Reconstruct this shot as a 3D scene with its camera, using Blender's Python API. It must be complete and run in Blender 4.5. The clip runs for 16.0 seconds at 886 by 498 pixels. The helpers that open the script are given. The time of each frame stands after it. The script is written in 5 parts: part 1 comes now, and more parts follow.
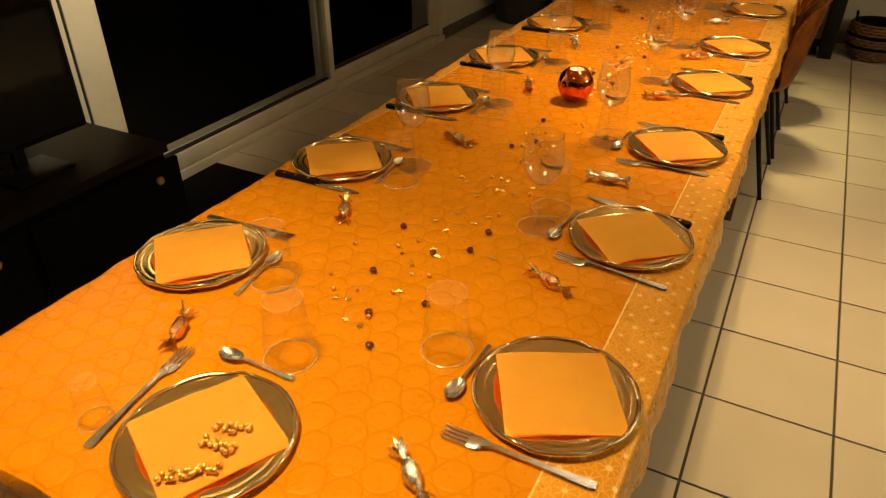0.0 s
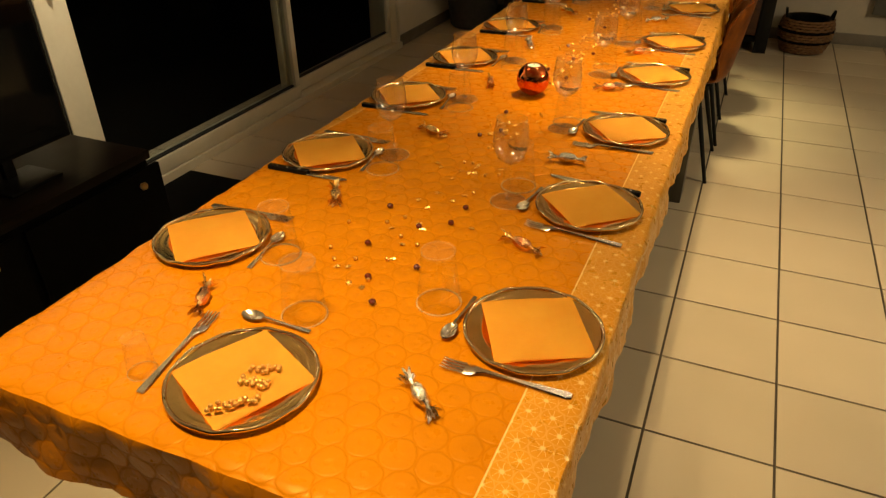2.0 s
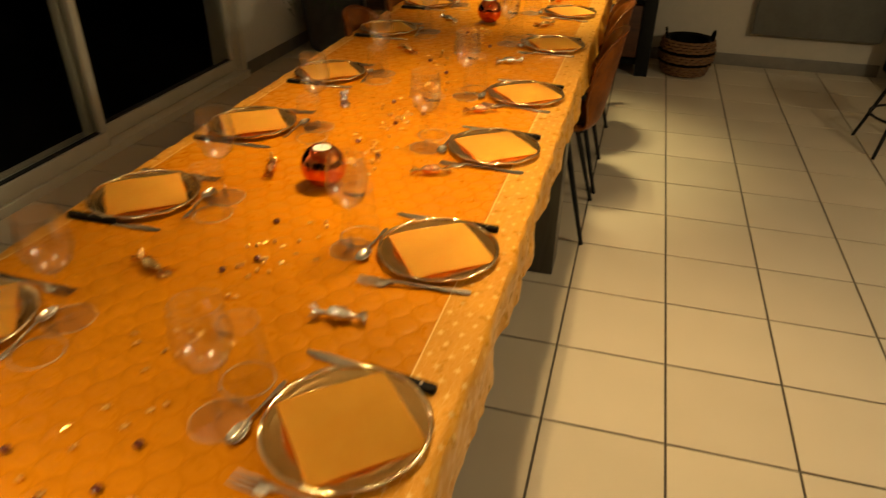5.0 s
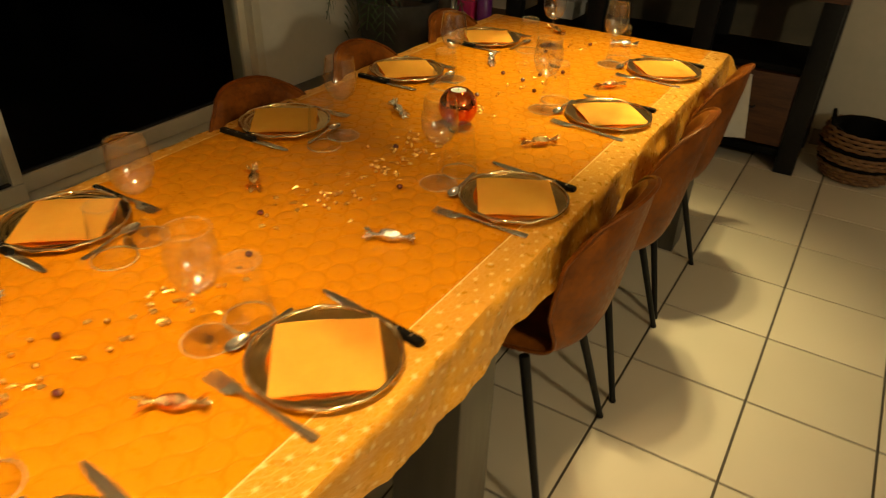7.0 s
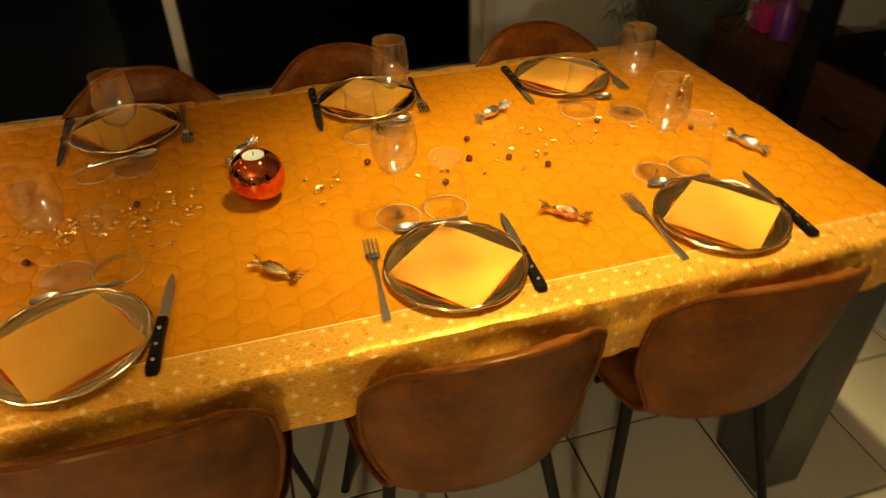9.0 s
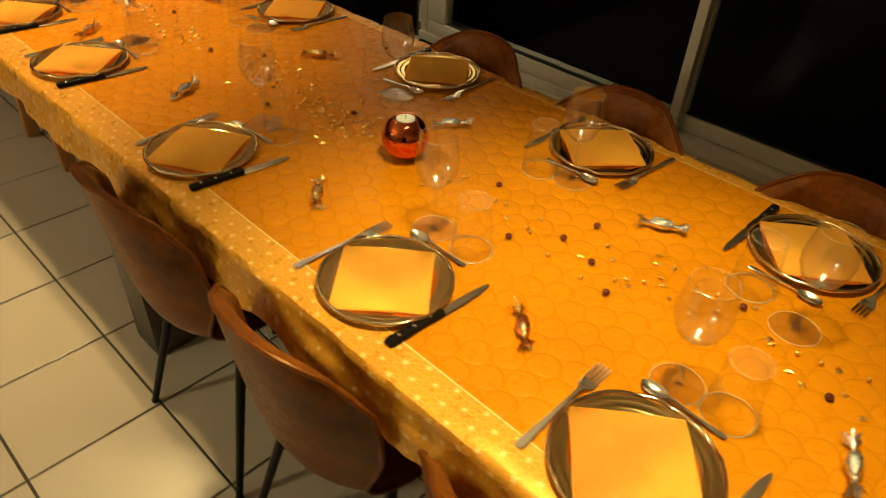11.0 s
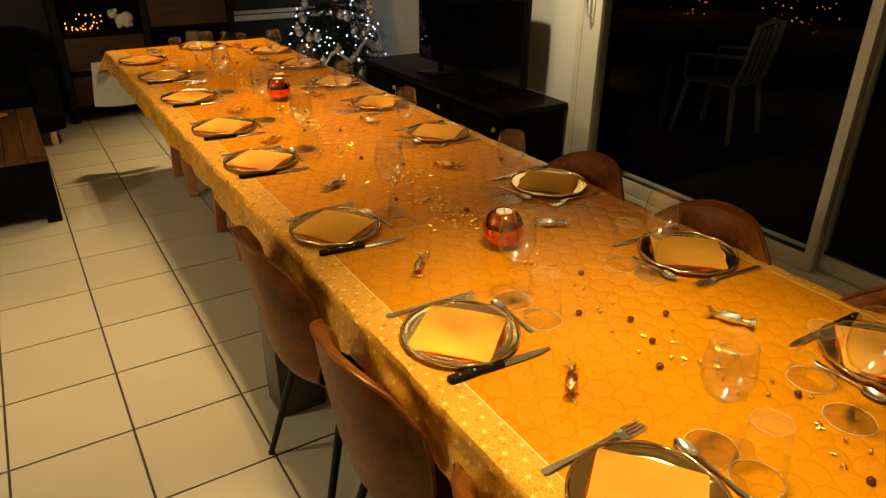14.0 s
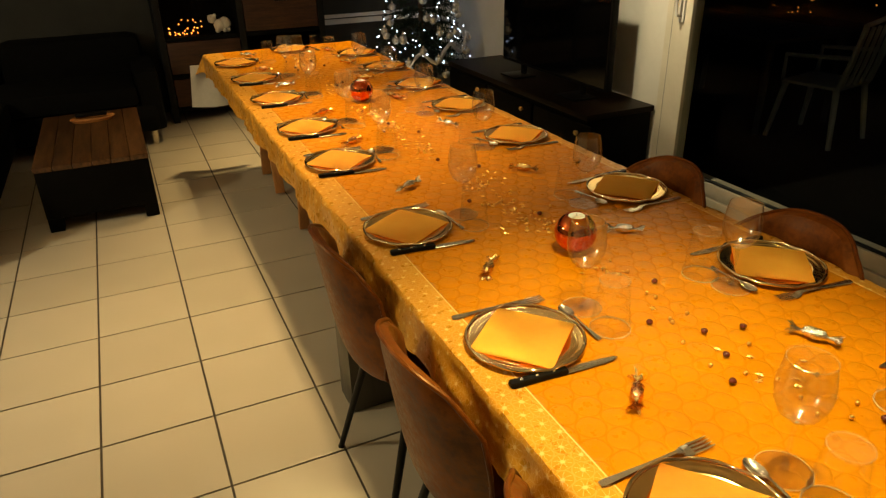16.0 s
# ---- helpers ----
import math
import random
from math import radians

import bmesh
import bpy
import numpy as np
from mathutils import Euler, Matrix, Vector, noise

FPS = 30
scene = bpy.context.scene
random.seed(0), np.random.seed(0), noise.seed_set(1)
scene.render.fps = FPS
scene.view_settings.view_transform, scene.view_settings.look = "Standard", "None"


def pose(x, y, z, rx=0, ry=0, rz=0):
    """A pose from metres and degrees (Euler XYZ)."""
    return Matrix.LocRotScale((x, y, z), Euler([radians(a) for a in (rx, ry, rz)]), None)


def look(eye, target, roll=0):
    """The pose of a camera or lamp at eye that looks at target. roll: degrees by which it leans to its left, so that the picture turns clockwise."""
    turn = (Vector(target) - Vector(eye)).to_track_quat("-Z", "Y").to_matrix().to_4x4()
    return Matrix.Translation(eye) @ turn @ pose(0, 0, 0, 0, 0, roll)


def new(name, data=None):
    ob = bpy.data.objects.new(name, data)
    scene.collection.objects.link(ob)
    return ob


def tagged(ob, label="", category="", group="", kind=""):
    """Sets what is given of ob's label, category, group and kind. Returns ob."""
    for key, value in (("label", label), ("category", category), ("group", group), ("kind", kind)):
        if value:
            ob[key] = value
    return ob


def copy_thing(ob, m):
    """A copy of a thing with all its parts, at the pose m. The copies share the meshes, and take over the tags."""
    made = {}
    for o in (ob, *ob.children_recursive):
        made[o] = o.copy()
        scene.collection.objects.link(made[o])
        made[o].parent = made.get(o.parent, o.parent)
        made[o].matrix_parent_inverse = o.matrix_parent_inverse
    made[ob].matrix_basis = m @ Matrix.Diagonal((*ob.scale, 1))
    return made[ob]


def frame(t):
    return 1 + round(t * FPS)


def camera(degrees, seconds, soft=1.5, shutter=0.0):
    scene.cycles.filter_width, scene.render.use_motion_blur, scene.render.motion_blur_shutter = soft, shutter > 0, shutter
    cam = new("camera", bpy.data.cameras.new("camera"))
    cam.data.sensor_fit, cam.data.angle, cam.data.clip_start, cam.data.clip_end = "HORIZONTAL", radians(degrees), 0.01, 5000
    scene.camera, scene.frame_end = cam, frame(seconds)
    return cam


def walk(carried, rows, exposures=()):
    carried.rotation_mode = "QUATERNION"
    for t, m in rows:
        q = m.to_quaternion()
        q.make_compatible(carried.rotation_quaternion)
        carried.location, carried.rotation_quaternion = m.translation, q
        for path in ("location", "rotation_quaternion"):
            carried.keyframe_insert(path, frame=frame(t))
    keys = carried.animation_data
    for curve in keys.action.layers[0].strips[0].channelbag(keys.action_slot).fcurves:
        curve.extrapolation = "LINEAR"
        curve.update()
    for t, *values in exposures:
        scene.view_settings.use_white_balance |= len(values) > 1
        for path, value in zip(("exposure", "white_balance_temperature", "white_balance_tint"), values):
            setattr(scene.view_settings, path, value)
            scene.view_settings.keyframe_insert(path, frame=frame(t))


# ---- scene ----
cam = camera(65.8, 16.0, soft=1.2, shutter=0.4)
PATH = [
    (0, (0.525, -0.192, 1.43), (-0.252, 1.309, 0.361), 0.1),
    (0.5, (0.531, -0.297, 1.448), (-0.201, 1.249, 0.411), 0.2),
    (1, (0.546, -0.352, 1.461), (-0.144, 1.246, 0.476), -0.3),
    (1.5, (0.56, -0.37, 1.464), (-0.111, 1.234, 0.476), 0.3),
    (2, (0.564, -0.377, 1.462), (-0.116, 1.183, 0.412), -0.6),
    (2.5, (0.563, -0.368, 1.46), (-0.096, 1.178, 0.375), -0.8),
    (3, (0.569, -0.332, 1.461), (-0.076, 1.213, 0.365), -0.1),
    (3.5, (0.587, -0.256, 1.447), (-0.052, 1.243, 0.287), -1.2),
    (4, (0.613, -0.115, 1.448), (-0.074, 1.372, 0.3), -1.6),
    (4.5, (0.637, 0.055, 1.457), (-0.008, 1.614, 0.382), -1.4),
    (5, (0.621, 0.35, 1.435), (0.175, 1.999, 0.395), 0.9),
    (5.2, (0.615, 0.484, 1.449), (0.21, 2.147, 0.415), 1.1),
    (7.3, (0.932, 2.031, 1.424), (-0.044, 3.382, 0.318), 2.2),
    (7.5, (0.977, 2.181, 1.431), (-0.058, 3.451, 0.283), 2.3),
    (8, (1.016, 2.546, 1.441), (-0.159, 3.705, 0.311), 2.8),
    (8.5, (1.082, 2.914, 1.446), (-0.303, 3.794, 0.303), -0.4),
    (9, (1.14, 3.27, 1.441), (-0.388, 3.718, 0.23), -0.8),
    (9.5, (1.072, 3.537, 1.431), (-0.556, 3.542, 0.27), 0.1),
    (10, (1.015, 3.785, 1.464), (-0.441, 3.16, 0.244), -1.7),
    (10.2, (1.006, 3.866, 1.534), (-0.34, 3.052, 0.298), -2.3),
    (12.3, (0.745, 4.451, 1.447), (-0.346, 3.302, 0.227), 4.9),
    (12.5, (0.805, 4.451, 1.452), (-0.308, 3.254, 0.3), 3.0),
    (13, (0.935, 4.437, 1.443), (-0.234, 3.237, 0.349), 0.8),
    (13.5, (0.984, 4.43, 1.478), (-0.066, 2.998, 0.558), 0.1),
    (14, (0.941, 4.444, 1.487), (-0.01, 2.926, 0.597), 0.5),
    (14.5, (0.909, 4.455, 1.483), (-0.019, 2.919, 0.6), -1.0),
    (15, (0.905, 4.445, 1.487), (0.064, 2.878, 0.573), -2.2),
    (15.5, (0.906, 4.453, 1.483), (0.14, 2.846, 0.572), -2.1),
    (16, (0.915, 4.458, 1.488), (0.174, 2.824, 0.604), -1.2),
]
walk(cam, [(t, look(e, g, r)) for t, e, g, r in PATH], exposures=[
    (0.0, 0.06, 6500, 10), (1.5, 0.05, 6500, 10), (3.5, -0.05, 6500, 10), (5.0, -0.03, 6500, 10), (7.4, 0.20, 6300, 5), (8.0, 0.20, 6300, 5), (8.5, 0.13, 6300, 5),
    (9.0, 0.15, 6250, 5), (10.0, -0.06, 6300, 5), (12.5, -0.08, 6350, 5), (13.5, -0.08, 6400, 5), (14.5, 0.0, 6400, 5), (16.0, 0.0, 6400, 5)])

# ---- light ----
world = bpy.data.worlds.new("night_world")
scene.world = world
world.use_nodes = True
world.node_tree.nodes["Background"].inputs[0].default_value = (0.010, 0.012, 0.020, 1)
world.node_tree.nodes["Background"].inputs[1].default_value = 0.08

LAMP_COLOUR = (1.0, 0.70, 0.32)
SPOT_COLOURS = [(1.0, 0.70, 0.31), (1.0, 0.70, 0.32), (1.0, 0.80, 0.37)]
ROOM_COLOUR = (1.0, 0.83, 0.53)
TABLE_SPOTS = [(-0.12, 0.10), (0.33, 1.96), (0.26, 3.80)]
SPOT_CONES = [73, 76, 56]
TABLE_WATTS = [203.0, 200.0, 232.0]
# tilted spot added only to brighten the west wall and window jamb
ADDED_WALL_SPOT, WALL_WATTS, WALL_TILT = (-0.85, 1.55), 168.0, 52.0
BULB_GAP = 0.07
ROOM_LAMPS = [(3.0, -0.7), (2.9, 2.1)]
ROOM_WATTS = [5.0, 80.0]
PENDANT_Z = 1.75
CEILING = 2.5


def table_light(x, y, watts, tilt=0.0, cone=77, colour=LAMP_COLOUR):
    """A halogen spot in the ceiling that shines straight down in a soft-edged cone."""
    data = bpy.data.lights.new("table_spot_light", "SPOT")
    data.energy, data.color, data.shadow_soft_size = watts, colour, 0.035
    data.spot_size, data.spot_blend = radians(cone), 1.0
    new("table_spot_light", data).matrix_world = pose(x, y, CEILING - 0.075, 0, tilt)


def room_light(x, y, watts):
    """The bulb of a globe pendant in the open room."""
    data = bpy.data.lights.new("pendant_light", "POINT")
    data.energy, data.color, data.shadow_soft_size = watts, ROOM_COLOUR, 0.07
    new("pendant_light", data).matrix_world = pose(x, y, PENDANT_Z)


for (lx, ly), lw, lc, tint in zip(TABLE_SPOTS, TABLE_WATTS, SPOT_CONES, SPOT_COLOURS):
    for side in (-1, 1):
        table_light(lx + side * BULB_GAP, ly, lw / 2, 0.0, lc, tint)
# added helper lamp aimed west, in the room lamps' colour
table_light(*ADDED_WALL_SPOT, WALL_WATTS, WALL_TILT, 77, ROOM_COLOUR)
for (lx, ly), lw in zip(ROOM_LAMPS, ROOM_WATTS):
    room_light(lx, ly, lw)

# ---- materials ----


class Mat:
    """A node material with a Principled shader and short ways to wire it."""

    def __init__(self, name, colour=(0.5, 0.5, 0.5), rough=0.5, metal=0.0, **more):
        self.m = bpy.data.materials.new(name)
        self.m.use_nodes = True
        self.t = self.m.node_tree
        self.p = self.t.nodes["Principled BSDF"]
        self.p.inputs["Base Color"].default_value = (*colour, 1)
        self.p.inputs["Roughness"].default_value = rough
        self.p.inputs["Metallic"].default_value = metal
        for key, value in more.items():
            self.p.inputs[key.replace("_", " ")].default_value = value
        self.co = None

    def node(self, kind):
        return self.t.nodes.new(kind)

    def link(self, a, b):
        self.t.links.new(a, b)

    def coords(self, kind="Object"):
        if self.co is None:
            self.co = self.node("ShaderNodeTexCoord")
        return self.co.outputs[kind]

    def noise(self, scale, detail=4.0, stretch=(1, 1, 1), rough=0.6):
        mp = self.node("ShaderNodeMapping")
        mp.inputs["Scale"].default_value = stretch
        self.link(self.coords(), mp.inputs[0])
        n = self.node("ShaderNodeTexNoise")
        n.inputs["Scale"].default_value = scale
        n.inputs["Detail"].default_value = detail
        n.inputs["Roughness"].default_value = rough
        self.link(mp.outputs[0], n.inputs[0])
        return n.outputs[0]

    def ramp(self, fac, stops):
        r = self.node("ShaderNodeValToRGB")
        while len(r.color_ramp.elements) < len(stops):
            r.color_ramp.elements.new(0.5)
        for el, (at, c) in zip(r.color_ramp.elements, stops):
            el.position = at
            el.color = (c, c, c, 1) if isinstance(c, (int, float)) else (*c, 1)
        self.link(fac, r.inputs[0])
        return r.outputs[0]

    def mix(self, fac, a, b, blend="MIX"):
        n = self.node("ShaderNodeMix")
        n.data_type, n.blend_type = "RGBA", blend
        for sock, v in ((n.inputs[0], fac), (n.inputs[6], a), (n.inputs[7], b)):
            if isinstance(v, bpy.types.NodeSocket):
                self.link(v, sock)
            elif isinstance(v, (int, float)):
                sock.default_value = v
            else:
                sock.default_value = (*v, 1)
        return n.outputs[2]

    def math(self, op, a, b=0.0, c=0.0):
        n = self.node("ShaderNodeMath")
        n.operation = op
        for sock, v in zip(n.inputs, (a, b, c)):
            if isinstance(v, bpy.types.NodeSocket):
                self.link(v, sock)
            else:
                sock.default_value = v
        return n.outputs[0]

    def colour(self, out):
        self.link(out, self.p.inputs["Base Color"])
        return self

    def rough(self, out):
        self.link(out, self.p.inputs["Roughness"])
        return self

    def bump(self, out, strength=0.3, distance=0.002):
        b = self.node("ShaderNodeBump")
        b.inputs["Strength"].default_value = strength
        b.inputs["Distance"].default_value = distance
        self.link(out, b.inputs["Height"])
        self.link(b.outputs[0], self.p.inputs["Normal"])
        return self

    def random(self):
        return self.node("ShaderNodeObjectInfo").outputs["Random"]


def mottled(name, a, b, scale, rough=0.5, metal=0.0, bump=0.15, depth=0.001, stretch=(1, 1, 1), rough_b=None, **more):
    """Two colours mixed by noise at two scales, with relief and uneven gloss."""
    k = Mat(name, a, rough, metal, **more)
    big, small = k.noise(scale, 3, stretch), k.noise(scale * 7, 5, stretch)
    f = k.math("ADD", k.math("MULTIPLY", big, 0.65), k.math("MULTIPLY", small, 0.35))
    k.colour(k.mix(k.ramp(f, [(0.35, 0), (0.65, 1)]), a, b))
    k.rough(k.ramp(small, [(0.3, max(0.02, rough * 0.85)), (0.7, rough_b or min(1, rough * 1.15))]))
    k.bump(f, bump, depth)
    return k.m


def wood(name, a, b, grain=14, rough=0.45, stretch=(1, 12, 12), spec=0.4):
    k = Mat(name, a, rough, Specular_IOR_Level=spec)
    n1, n2 = k.noise(grain * 0.5, 6, stretch), k.noise(grain * 3, 4, stretch)
    f = k.math("ADD", k.math("MULTIPLY", n1, 0.6), k.math("MULTIPLY", n2, 0.4))
    col = k.mix(k.ramp(f, [(0.38, 0), (0.62, 1)]), a, b)
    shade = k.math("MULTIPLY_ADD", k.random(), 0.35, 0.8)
    k.colour(k.mix(1.0, col, shade, "MULTIPLY"))
    k.bump(f, 0.35, 0.001)
    return k.m


def glass(name, tint=(1, 1, 1), shine=1.0, rough=0.02, least=0.02):
    """Thin clear glass: what is behind it shows, and Fresnel drives its gloss."""
    m = bpy.data.materials.new(name)
    m.use_nodes = True
    t = m.node_tree
    t.nodes.remove(t.nodes["Principled BSDF"])
    clear, gloss = t.nodes.new("ShaderNodeBsdfTransparent"), t.nodes.new("ShaderNodeBsdfGlossy")
    clear.inputs[0].default_value = (*tint, 1)
    gloss.inputs["Roughness"].default_value = rough
    face, power, mul, mx = t.nodes.new("ShaderNodeLayerWeight"), t.nodes.new("ShaderNodeMath"), t.nodes.new("ShaderNodeMath"), t.nodes.new("ShaderNodeMixShader")
    power.operation, mul.operation = "POWER", "MULTIPLY_ADD"
    power.inputs[1].default_value = 4.0
    mul.inputs[1].default_value, mul.inputs[2].default_value = 0.75 * shine, least
    t.links.new(face.outputs["Facing"], power.inputs[0])
    t.links.new(power.outputs[0], mul.inputs[0])
    t.links.new(mul.outputs[0], mx.inputs[0])
    t.links.new(clear.outputs[0], mx.inputs[1])
    t.links.new(gloss.outputs[0], mx.inputs[2])
    t.links.new(mx.outputs[0], t.nodes["Material Output"].inputs[0])
    return m


def hazy(name, share, colour=(0.95, 0.92, 0.86)):
    """Clear thick or moulded glass with a share of pale colour in place of refracted light."""
    k = Mat(name, colour, 0.15)
    mx, clear = k.node("ShaderNodeMixShader"), k.node("ShaderNodeBsdfTransparent")
    mx.inputs[0].default_value = share
    k.link(clear.outputs[0], mx.inputs[1])
    k.link(k.p.outputs[0], mx.inputs[2])
    k.link(mx.outputs[0], k.t.nodes["Material Output"].inputs[0])
    return k.m


def glow(name, colour, strength):
    k = Mat(name, colour, 0.4)
    k.p.inputs["Emission Color"].default_value = (*colour, 1)
    k.p.inputs["Emission Strength"].default_value = strength
    return k.m


def cloth_material():
    k = Mat("printed_tablecloth", (0.74, 0.27, 0.006), 0.34, Specular_IOR_Level=0.32, Specular_Tint=(1.0, 0.66, 0.20, 1.0))
    sep = k.node("ShaderNodeSeparateXYZ")
    k.link(k.coords("UV"), sep.inputs[0])
    x, y = sep.outputs[0], sep.outputs[1]
    wob = k.noise(45, 2)
    sway, swing = k.noise(9, 2), k.noise(7, 2)
    x = k.math("ADD", x, k.math("ADD", k.math("MULTIPLY_ADD", wob, 0.007, -0.0035), k.math("MULTIPLY_ADD", sway, 0.020, -0.010)))
    y = k.math("ADD", y, k.math("ADD", k.math("MULTIPLY_ADD", k.noise(38, 2), 0.009, -0.0045), k.math("MULTIPLY_ADD", swing, 0.022, -0.011)))

    def cells(ax, by):
        """Distance to the nearest centre of a staggered lattice, and the way to it."""
        res = []
        for off in (0.0, 0.5):
            u = k.math("SUBTRACT", k.math("FRACT", k.math("MULTIPLY_ADD", x, 1 / ax, off)), 0.5)
            v = k.math("SUBTRACT", k.math("FRACT", k.math("MULTIPLY_ADD", y, 1 / by, off)), 0.5)
            u, v = k.math("MULTIPLY", u, ax), k.math("MULTIPLY", v, by)
            d = k.math("SQRT", k.math("ADD", k.math("MULTIPLY", u, u), k.math("MULTIPLY", v, v)))
            res.append((u, v, d))
        return res

    (u0, v0, d0), (u1, v1, d1) = cells(0.051, 0.088)
    near = k.math("MINIMUM", d0, d1)
    ring = k.ramp(k.math("MULTIPLY", k.math("ABSOLUTE", k.math("SUBTRACT", near, 0.0246)), 200), [(0.05, 1), (0.65, 0)])
    knot = k.ramp(k.math("MULTIPLY", near, 30), [(0.08, 1), (0.20, 0)])
    tone = k.mix(k.ramp(k.noise(3.0, 3), [(0.3, 0), (0.7, 1)]), (0.49, 0.166, 0.0008), (0.60, 0.210, 0.0011))
    # embossed rings: some of the groove shade is put into the colour
    field = k.mix(k.math("MULTIPLY", ring, 0.20), tone, (0.27, 0.078, 0.001))
    # star print of the border
    stars = None
    for u, v, d in cells(0.034, 0.058):
        ang = k.math("ARCTAN2", v, u)
        spoke = k.math("MULTIPLY", k.math("ABSOLUTE", k.math("SINE", k.math("MULTIPLY", ang, 4.0))), d)
        line = k.math("MULTIPLY", k.math("LESS_THAN", spoke, 0.0018), k.math("LESS_THAN", d, 0.0140))
        line = k.math("MAXIMUM", k.math("MULTIPLY", line, 0.7), k.ramp(k.math("MULTIPLY", d, 100), [(0.28, 1), (0.50, 0)]))
        stars = line if stars is None else k.math("MAXIMUM", stars, line)
    rim = None
    for u, v, d in cells(0.034, 0.058):
        r = k.math("LESS_THAN", k.math("ABSOLUTE", k.math("SUBTRACT", d, 0.0166)), 0.0010)
        rim = r if rim is None else k.math("MAXIMUM", rim, r)
    stars = k.math("MAXIMUM", stars, k.math("MULTIPLY", rim, 0.25))
    border_tone = k.mix(k.ramp(k.noise(9.0, 4), [(0.35, 0), (0.65, 1)]), (0.56, 0.230, 0.009), (0.67, 0.292, 0.015))
    border = k.mix(k.math("MULTIPLY", stars, 0.60), border_tone, (0.90, 0.68, 0.30))
    east = k.math("SUBTRACT", sep.outputs[0], k.math("MULTIPLY_ADD", sep.outputs[1], 0.0075, 0.372))
    slip = k.math("MULTIPLY_ADD", k.math("MAXIMUM", k.math("SUBTRACT", 1.3, sep.outputs[1]), 0.0), 0.11, 0.424)
    west = k.math("SUBTRACT", k.math("MULTIPLY", sep.outputs[0], -1.0), slip)
    past = k.math("MAXIMUM", east, west)
    in_border = k.math("GREATER_THAN", past, 0.0)
    stripe = k.math("LESS_THAN", k.math("ABSOLUTE", past), 0.0014)
    col = k.mix(in_border, field, border)
    k.colour(k.mix(k.math("MULTIPLY", stripe, 0.60), col, (0.92, 0.70, 0.30)))
    weave = k.noise(900, 2)
    crease = k.noise(16, 4)
    dome = k.math("MULTIPLY", k.math("MULTIPLY", near, near), -800)
    quilt = k.math("MULTIPLY", k.math("ADD", k.math("MULTIPLY", k.math("ADD", ring, knot), -0.20), dome), k.math("SUBTRACT", 1.0, in_border))
    h = k.math("ADD", quilt, k.math("MULTIPLY", crease, 1.0))
    k.bump(k.math("ADD", h, k.math("MULTIPLY", weave, 0.10)), 0.95, 0.0024)
    lines = k.math("MULTIPLY", ring, k.math("SUBTRACT", 1.0, in_border))
    k.rough(k.math("MULTIPLY_ADD", lines, 0.12, k.ramp(k.noise(40, 3), [(0.3, 0.25), (0.7, 0.36)])))
    satin = k.math("MULTIPLY_ADD", lines, -0.38, k.math("MULTIPLY_ADD", in_border, 0.22, 0.45))
    k.link(satin, k.p.inputs["Specular IOR Level"])
    k.link(k.math("MULTIPLY", in_border, 0.10), k.p.inputs["Metallic"])
    return k.m


def tile_material():
    k = Mat("glazed_floor_tile", (0.50, 0.45, 0.37), 0.27)
    col = k.mix(k.ramp(k.noise(3, 1), [(0.25, 0), (0.75, 1)]), (0.54, 0.465, 0.340), (0.575, 0.495, 0.368))
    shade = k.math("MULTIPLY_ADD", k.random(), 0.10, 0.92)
    k.colour(k.mix(1.0, col, shade, "MULTIPLY"))
    return k.m


def foil(name, a, b):
    k = Mat(name, a, 0.20, 1.0)
    n = k.noise(55, 3)
    k.colour(k.mix(k.ramp(n, [(0.4, 0), (0.6, 1)]), a, b))
    k.bump(k.noise(190, 3), 0.9, 0.003)
    return k.m


CLOTH = cloth_material()
TILE = tile_material()
GROUT = mottled("dark_tile_grout", (0.055, 0.045, 0.035), (0.10, 0.08, 0.06), 30, 0.9)
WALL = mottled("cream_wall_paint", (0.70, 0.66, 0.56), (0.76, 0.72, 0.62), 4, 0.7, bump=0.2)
# same cream paint, darkened: the weak light at this end is in the colour
WALL_NORTH = mottled("cream_wall_paint_dimmed", (0.42, 0.38, 0.30), (0.48, 0.43, 0.34), 4, 0.7, bump=0.2)
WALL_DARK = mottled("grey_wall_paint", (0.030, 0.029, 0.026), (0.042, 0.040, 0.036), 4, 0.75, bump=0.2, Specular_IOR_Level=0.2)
CEIL = mottled("ceiling_paint", (0.66, 0.62, 0.53), (0.72, 0.68, 0.58), 5, 0.8, bump=0.15)
SKIRT = mottled("grey_skirting_tile", (0.14, 0.125, 0.10), (0.19, 0.17, 0.135), 8, 0.4)
FRAME = mottled("cream_window_frame", (0.66, 0.60, 0.46), (0.72, 0.66, 0.52), 6, 0.35, bump=0.08)
SEAL = mottled("black_rubber_seal", (0.02, 0.02, 0.02), (0.03, 0.03, 0.03), 40, 0.6)
PANE = glass("window_glass", (0.88, 0.91, 0.90), 0.14, 0.01, 0.005)
CHROME = mottled("polished_tray_metal", (0.90, 0.66, 0.27), (0.82, 0.58, 0.22), 30, 0.16, 1.0, 0.04, 0.0006)
RIM_METAL = mottled("bright_rim_metal", (0.92, 0.76, 0.45), (0.84, 0.66, 0.36), 40, 0.10, 1.0, 0.05, 0.0004)
STEEL = mottled("cutlery_steel", (0.86, 0.79, 0.66), (0.76, 0.69, 0.56), 60, 0.24, 1.0, 0.05, 0.0004)
BLACK_PLASTIC = mottled("black_handle_plastic", (0.004, 0.0035, 0.003), (0.008, 0.007, 0.006), 80, 0.3, Specular_IOR_Level=0.12)
# pale edge colours imitate the bright lines that refraction gives clear rims
GLASS_EDGE = hazy("glass_edge_painted_glint", 0.20, (0.95, 0.86, 0.55))
